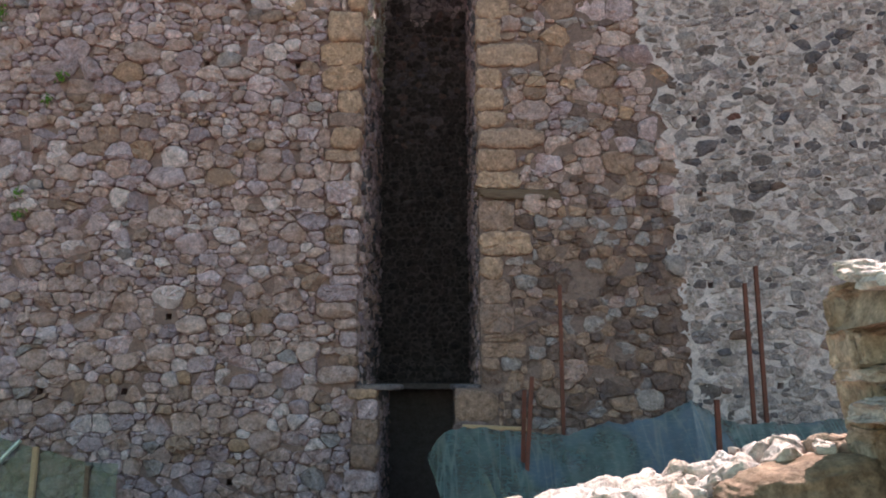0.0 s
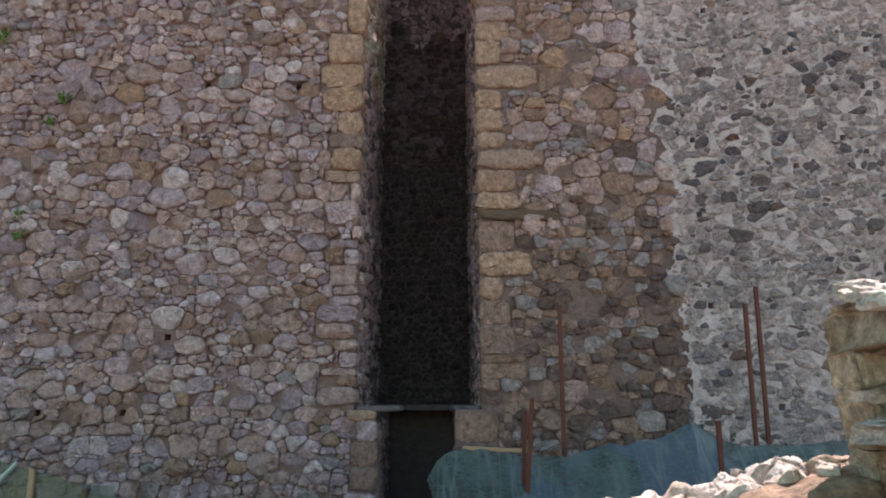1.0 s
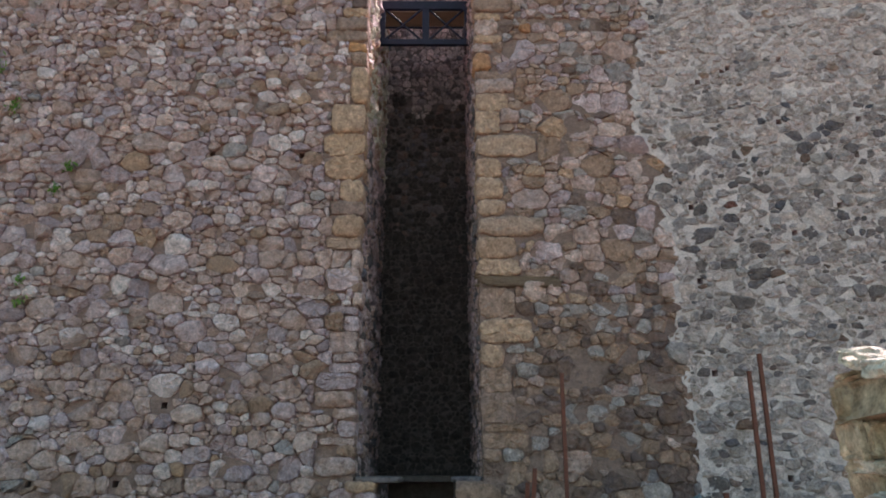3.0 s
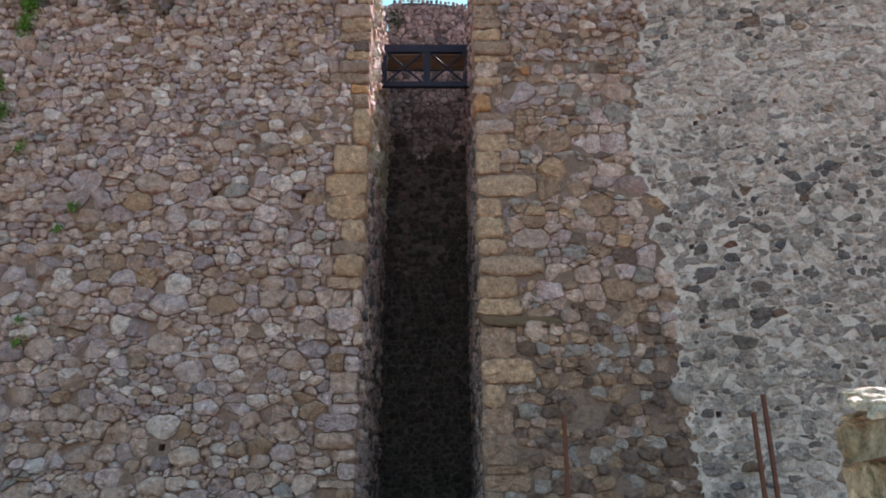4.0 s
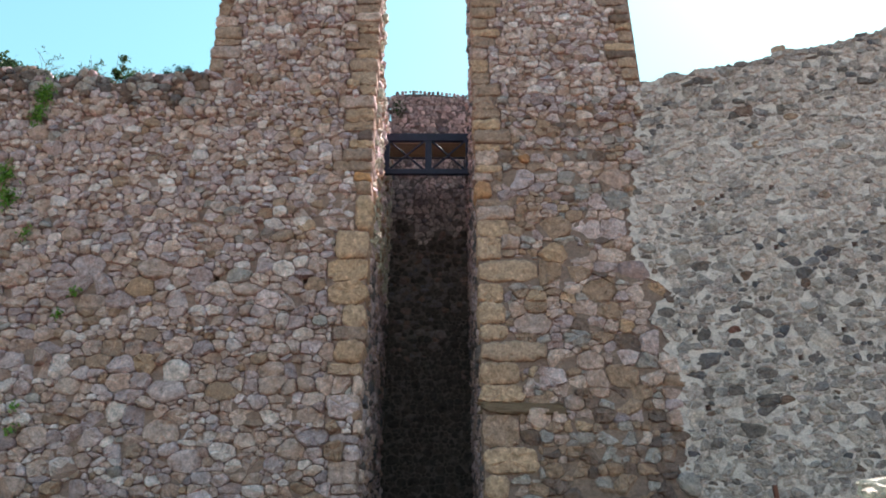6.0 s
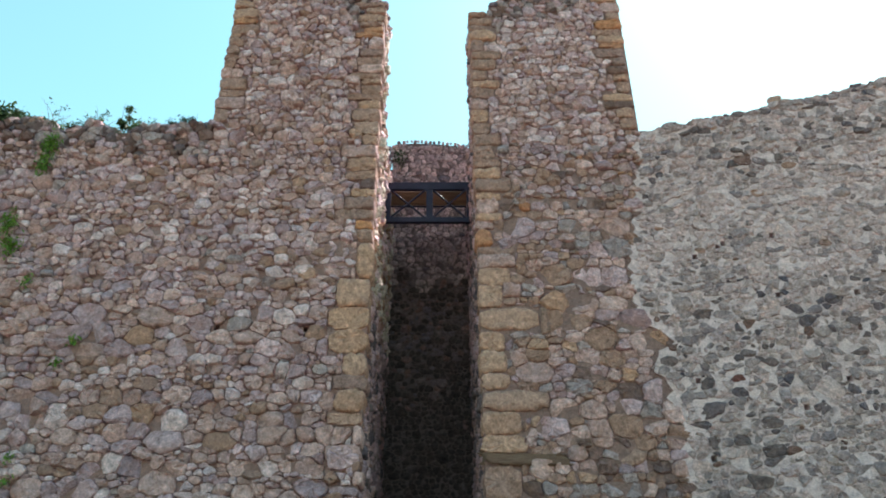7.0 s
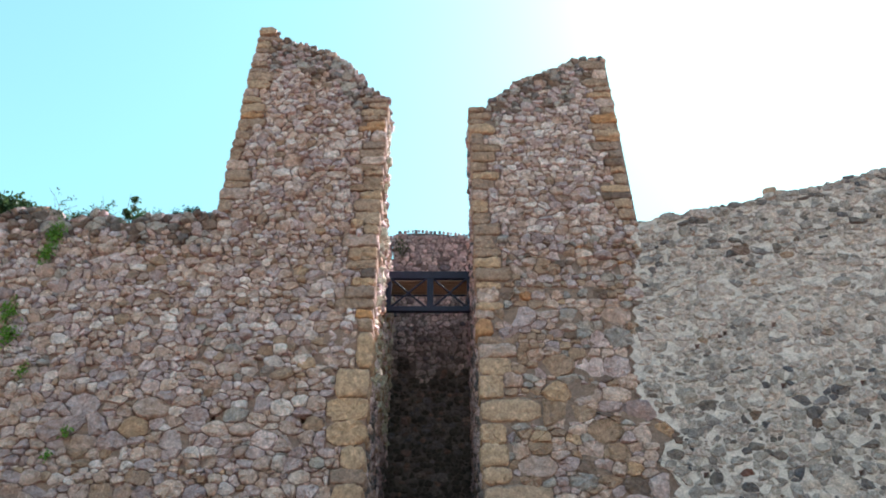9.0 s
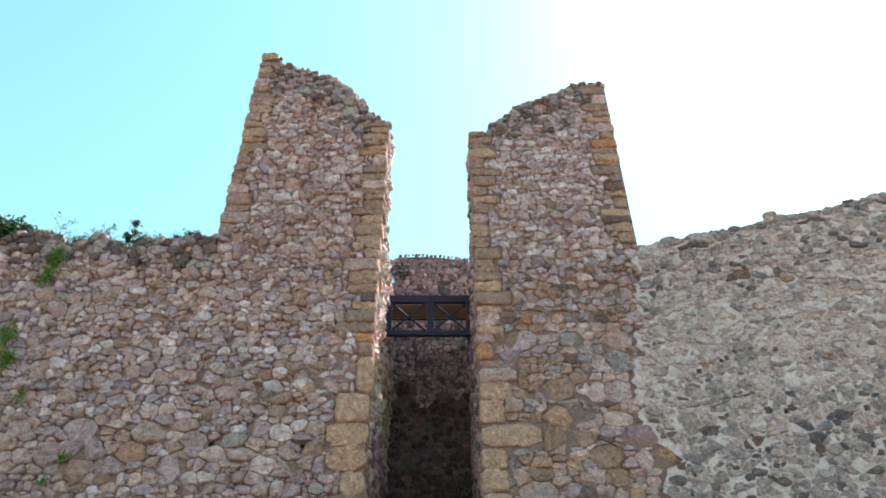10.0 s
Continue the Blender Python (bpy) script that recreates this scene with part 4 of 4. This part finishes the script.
# ---- ruined low wall and pier before the camera ----
ruin = holder("ruined_wall", (1.4, 4.2, 1.6), "low ruined wall of pale sunlit rubble with a broken top", "ruin")
RTOP = [(-0.6, 2.0), (0.1, 2.25), (0.42, 2.43), (0.84, 2.55), (1.31, 2.61), (1.59, 2.69), (1.91, 2.80), (2.2, 2.84), (4.2, 2.9)]
cvx, cfx = prism([(-0.6, 1.2), (4.2, 1.2)] + [(u, z - 0.16) for u, z in RTOP[::-1]], 3.95, 4.75)
piece("rubble_core", (cvx, cfx), M_EARTH, ruin)
# sun and shade in the colours: pale top rows, dark brown front rows
for row, (y, dz, r0, r1, m) in enumerate(((3.99, -0.08, 0.06, 0.15, M_SUNPALE), (4.14, -0.02, 0.04, 0.11, M_SUNPALE), (4.36, -0.02, 0.05, 0.12, M_SUNPALE), (4.6, -0.04, 0.05, 0.12, M_SUNPALE),
                                          (3.98, -0.30, 0.09, 0.16, M_RUIN), (3.98, -0.54, 0.12, 0.18, M_RUIN), (3.98, -0.80, 0.12, 0.18, M_RUIN))):
    x = -0.4
    while x < 3.0:
        r = rg.uniform(r0, r1)
        x += r
        zt = top_at(RTOP, x) + dz
        if row < 4 and x > (1.0, 1.95, 2.05, 2.1)[row]:
            m, zt = M_RUIN, zt - (0.14 if row == 0 else 0.04)
        if row > 3 or (m is M_RUIN and row == 0):
            m = M_RUIN_SHADE
        tl = 0.35 if m is M_SUNPALE else 0.05
        piece("stone", rock(rg, (x, y + rg.uniform(-.04, .04), zt - r * 0.5 + rg.uniform(-.03, .04)), (r * 1.15, r * rg.uniform(0.8, 1.2), r * rg.uniform(0.6, 1.0)), 4, rg.uniform(0.45, 0.65), 0.22,
                            tuple(rg.normal(0, tl, 3))), m, ruin, "", True)
        x += r * 0.8
piece("stone", rock(rg, (1.86, 3.93, 2.53), (0.40, 0.20, 0.24), 5, 0.5, 0.10, (0, -0.2, 0.1)), M_RUIN_SHADE, ruin, "large brown block", True)
piece("stone", rock(rg, (1.34, 3.92, 2.40), (0.24, 0.16, 0.18), 5, 0.5, 0.11, (0, -0.15, 0.1)), M_RUIN, ruin, "tan block", True)
for i in range(110):
    x, y = rg.uniform(0.2, 2.15), rg.uniform(4.05, 4.7)
    r = rg.uniform(0.015, 0.05)
    piece("stone", rock(rg, (x, y, top_at(RTOP, x) - 0.02 + rg.uniform(-.03, .03)), (r * 1.2, r, r * 0.8), 2, 0.55, 0.25, tuple(rg.normal(0, 0.5, 3))), M_SUNPALE, ruin)
pier = holder("ruined_pier", (2.6, 3.7, 1.6), "ruined pier of large pale weathered limestone blocks, sunlit on top", "ruin")
# recessed blocks painted darker as shade, ledges paler as sunlight
for c, sz, bx, ro, mt in (((2.68, 3.86, 3.60), (0.55, 0.34, 0.15), 0.30, 0.13, M_RUIN), ((2.78, 4.06, 3.37), (0.50, 0.22, 0.12), 0.36, 0.14, M_RUIN_SHADE), ((2.25, 4.02, 3.36), (0.13, 0.14, 0.11), 0.36, 0.18, M_RUIN),
                          ((2.56, 3.93, 3.20), (0.28, 0.22, 0.10), 0.4, 0.24, M_RUIN_SHADE), ((3.02, 3.84, 3.26), (0.22, 0.26, 0.16), 0.4, 0.2, M_RUIN), ((2.29, 4.02, 3.10), (0.14, 0.15, 0.15), 0.38, 0.18, M_RUIN),
                          ((2.31, 3.74, 3.05), (0.24, 0.20, 0.055), 0.4, 0.26, M_SUNPALE), ((2.45, 3.92, 3.20), (0.26, 0.20, 0.05), 0.4, 0.26, M_SUNPALE), ((2.70, 3.80, 2.82), (0.40, 0.28, 0.15), 0.34, 0.17, M_RUIN), ((2.30, 3.98, 2.82), (0.14, 0.18, 0.13), 0.38, 0.2, M_RUIN),
                          ((2.40, 3.86, 2.54), (0.22, 0.28, 0.14), 0.38, 0.18, M_RUIN), ((2.84, 3.78, 2.54), (0.24, 0.30, 0.13), 0.38, 0.18, M_RUIN_SHADE), ((2.68, 3.78, 2.24), (0.46, 0.34, 0.17), 0.36, 0.15, M_RUIN),
                          ((2.6, 3.76, 1.84), (0.5, 0.38, 0.24), 0.4, 0.15, M_RUIN_SHADE), ((3.25, 3.8, 2.2), (0.42, 0.4, 0.7), 0.4, 0.12, M_RUIN_SHADE), ((3.3, 3.95, 3.2), (0.40, 0.34, 0.4), 0.4, 0.12, M_RUIN)):
    piece("stone", rock(rg, (c[0] + 0.055, c[1], c[2]), sz, 5, bx, ro, (rg.normal(0, .04), rg.normal(0, .04) - 0.03, rg.normal(0, .08))), mt, pier)
for i in range(46):
    x, k, r = rg.uniform(2.15, 2.95), rg.uniform(0, 1), rg.uniform(0.03, 0.085)
    piece("stone", rock(rg, (x, 3.54 + 0.5 * k, 3.65 + 0.15 * k + 0.06 * (x - 2.1)), (r * 1.4, r, r * 0.55), 3, 0.5, 0.22, (0.25 + rg.normal(0, .15), rg.normal(0, .15), rg.normal(0, .5))), M_SUNPALE, pier)


# ---- stones along the broken tops ----
def crest(parent, profile, y_at, y_span, r0, r1, table, step=0.8, wide=1.0, flat=1.0):
    parts = []
    x = profile[0][0]
    while x < profile[-1][0]:
        r = rg.uniform(r0, r1)
        x += r * step
        if x > 10.5 or x < -11:
            continue
        for yy in (0.02, 0.5):
            z = top_at(profile, x) - 0.5 * r + rg.uniform(-0.3, 0.3) * r
            parts.append((rock(rg, (x, y_at(x) + yy * y_span + r * 0.6, z), (r * wide, r * 0.9, r * flat * rg.uniform(0.55, 0.8)), 2, 0.55, 0.2), pick(rg, table)))
        x += r * step * rg.uniform(0.4, 1.8)
    for m in dict.fromkeys(p[1] for p in parts):
        tagged(piece("crest_stones", joined([p[0] for p in parts if p[1] is m]), m, parent, "broken stones along the top", True), kind="stuff")


crest(wall_left, LEFT_TOP, lambda x: Y0, 1.0, 0.08, 0.16, [(M_GREY, 3), (M_DARK, 2), (M_BROWN, 1)])
crest(tower_left, TL_TOP[2:], lambda x: Y0, 0.8, 0.06, 0.13, [(M_GREY, 3), (M_PINK, 2), (M_DARK, 2)])
crest(tower_right, TR_TOP, lambda x: Y0, 0.8, 0.06, 0.12, [(M_GREY, 3), (M_PINK, 2), (M_DARK, 2)])
crest(wall_right, CUR_TOP, cur_y, 0.8, 0.06, 0.12, [(M_ASH, 3), (M_DARK, 2)], 1.0, 1.5, 0.5)
crest(wall_back, [(-1.34, 16.09), (-0.8, 16.13), (-0.1, 16.09), (0.6, 15.98)], lambda x: Y_BACK, 0.4, 0.035, 0.06, [(M_DARK, 1), (M_ASH, 1)], 1.25, 0.8, 1.2)
cap = tagged(new("loose_stone", mesh_from("loose_stone", *rock(rg, (6.74, 11.55, 13.33), (0.13, 0.12, 0.13), 3, 0.6, 0.15), [M_TAN], smooth=True)), "single ochre stone lying on the wall top", "stone")


# ---- plants ----
def leaves(rng, centre, spread, count, size, droop=0.0):
    v, f = [], []
    for i in range(count):
        p = Vector(centre) + Vector([rng.normal(0, s) for s in spread])
        d = Vector(rng.normal(0, 1, 3)).normalized()
        d.z -= droop
        s = d.cross(Vector(rng.normal(0, 1, 3))).normalized()
        l = size * rng.uniform(0.6, 1.4)
        o = len(v)
        v += [p, p + d * l * 0.5 + s * l * 0.28, p + d * l, p + d * l * 0.5 - s * l * 0.28]
        f.append((o, o + 1, o + 2, o + 3))
    return v, f


def twigs(rng, base, height, count, lean):
    parts = []
    for i in range(count):
        p = Vector(base) + Vector((rng.normal(0, 0.03), rng.normal(0, 0.03), 0))
        d = Vector((rng.normal(0, lean), rng.normal(0, lean), 1))
        for k in range(3):
            q = p + d * height / 3 * rng.uniform(0.7, 1.2)
            parts.append(bar(p, q, 0.012 - 0.003 * k, 0.012 - 0.003 * k, (0, 1, 0.2), 0.002))
            p, d = q, d + Vector((rng.normal(0, 0.25), rng.normal(0, 0.25), 0))
    return joined(parts)


def bush(at, height, spread, count, size, mat, label, lean=0.3):
    b = holder("wall_plant", at, label, "plant", "plants on the wall")
    tagged(piece("stem", twigs(rg, at, height, 5, lean), M_TWIG, b), kind="stuff")
    clumps = [leaves(rg, (at[0] + rg.normal(0, spread * 0.7), at[1] + rg.normal(0, 0.1), at[2] + height * rg.uniform(0.35, 1.0)), (spread * 0.4, spread * 0.4, spread * 0.4), count // 6, size) for i in range(6)]
    piece("crown", joined(clumps), mat, b)


bush((-9.55, 12.15, 13.0), 0.75, 0.26, 1500, 0.10, M_DKLEAF, "leafy green bush growing on the wall top")
bush((-6.78, 12.2, 13.0), 0.72, 0.09, 520, 0.065, M_DKLEAF, "small dark round shrub on the wall top", 0.1)
bush((-6.5, 12.2, 13.1), 0.3, 0.10, 130, 0.05, M_DKLEAF, "low dark shrub on the wall top")
bush((-7.3, 12.2, 13.2), 0.5, 0.12, 100, 0.05, M_DKLEAF, "thin twiggy plant on the wall top")
bush((-8.35, 12.2, 13.3), 0.55, 0.12, 80, 0.05, M_DKLEAF, "nearly bare twigs on the wall top")
bush((-7.95, 12.2, 13.0), 0.25, 0.10, 130, 0.05, M_DKLEAF, "low dark shrub on the wall top")
bush((-5.45, 12.2, 13.2), 0.2, 0.06, 40, 0.04, M_DKLEAF, "tuft of weeds on the wall top")
bush((-1.2, 16.1, 15.0), 0.6, 0.13, 160, 0.06, M_DKLEAF, "dark weeds rooted in the back wall")
# dark turf along the wall top
turf = joined([leaves(rg, (x, 12.0 + rg.uniform(-.06, .3), top_at(LEFT_TOP, x) + 0.01), (0.06, 0.07, 0.022), 50, 0.045) for x in np.arange(-9.4, -5.2, 0.05) if noise.noise((x * 1.1, 0, 0)) > -0.2])
tagged(new("wall_turf", mesh_from("wall_turf", *turf, [M_DKLEAF])), "dark matted weeds along the wall top", "weeds", kind="stuff")
for x, z, w, h, nleaf in ((-8.02, 12.6, 0.09, 0.13, 300), (-8.03, 12.12, 0.08, 0.12, 240), (-8.32, 10.7, 0.08, 0.14, 220), (-8.14, 10.2, 0.09, 0.10, 240), (-7.6, 9.45, 0.06, 0.06, 50), (-6.47, 8.3, 0.06, 0.05, 50),
                      (-6.66, 7.86, 0.05, 0.05, 40), (-6.98, 6.25, 0.04, 0.04, 26), (-6.95, 5.85, 0.04, 0.06, 30)):
    hb = holder("creeper", (x, 11.9, z), "pale green weeds rooted in the wall joints", "plant", "weeds on the wall face")
    tagged(piece("stem", twigs(rg, (x, 11.9, z - h), h * 1.2, 3, 0.2), M_TWIG, hb), kind="stuff")
    piece("foliage", leaves(rg, (x, 11.88, z), (w, 0.03, h), nleaf, 0.06, 0.5), M_LEAF, hb)

# ---- stones, last of the structure ----
build_stones(wall_left, wl_items, front, (-6, 6), "rubble stones of the wall")
build_stones(tower_left, tl_items, front, (-3, 6), "rubble stones of the tower")
build_stones(tower_right, right_items, front, (2, 6), "rubble stones of the tower")
build_stones(wall_right, cur_items, curtain, (5.5, 6), "small dark stones in pale mortar")
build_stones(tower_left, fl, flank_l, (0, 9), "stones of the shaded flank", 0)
build_stones(tower_left, gj, lambda u, v, n: (-1.05 + n, Y0 + u, v), (0, 2), "stones of the gate jamb", 0)
build_stones(tower_right, fr_, flank_r, (0, 9), "stones of the shaded flank", 0)
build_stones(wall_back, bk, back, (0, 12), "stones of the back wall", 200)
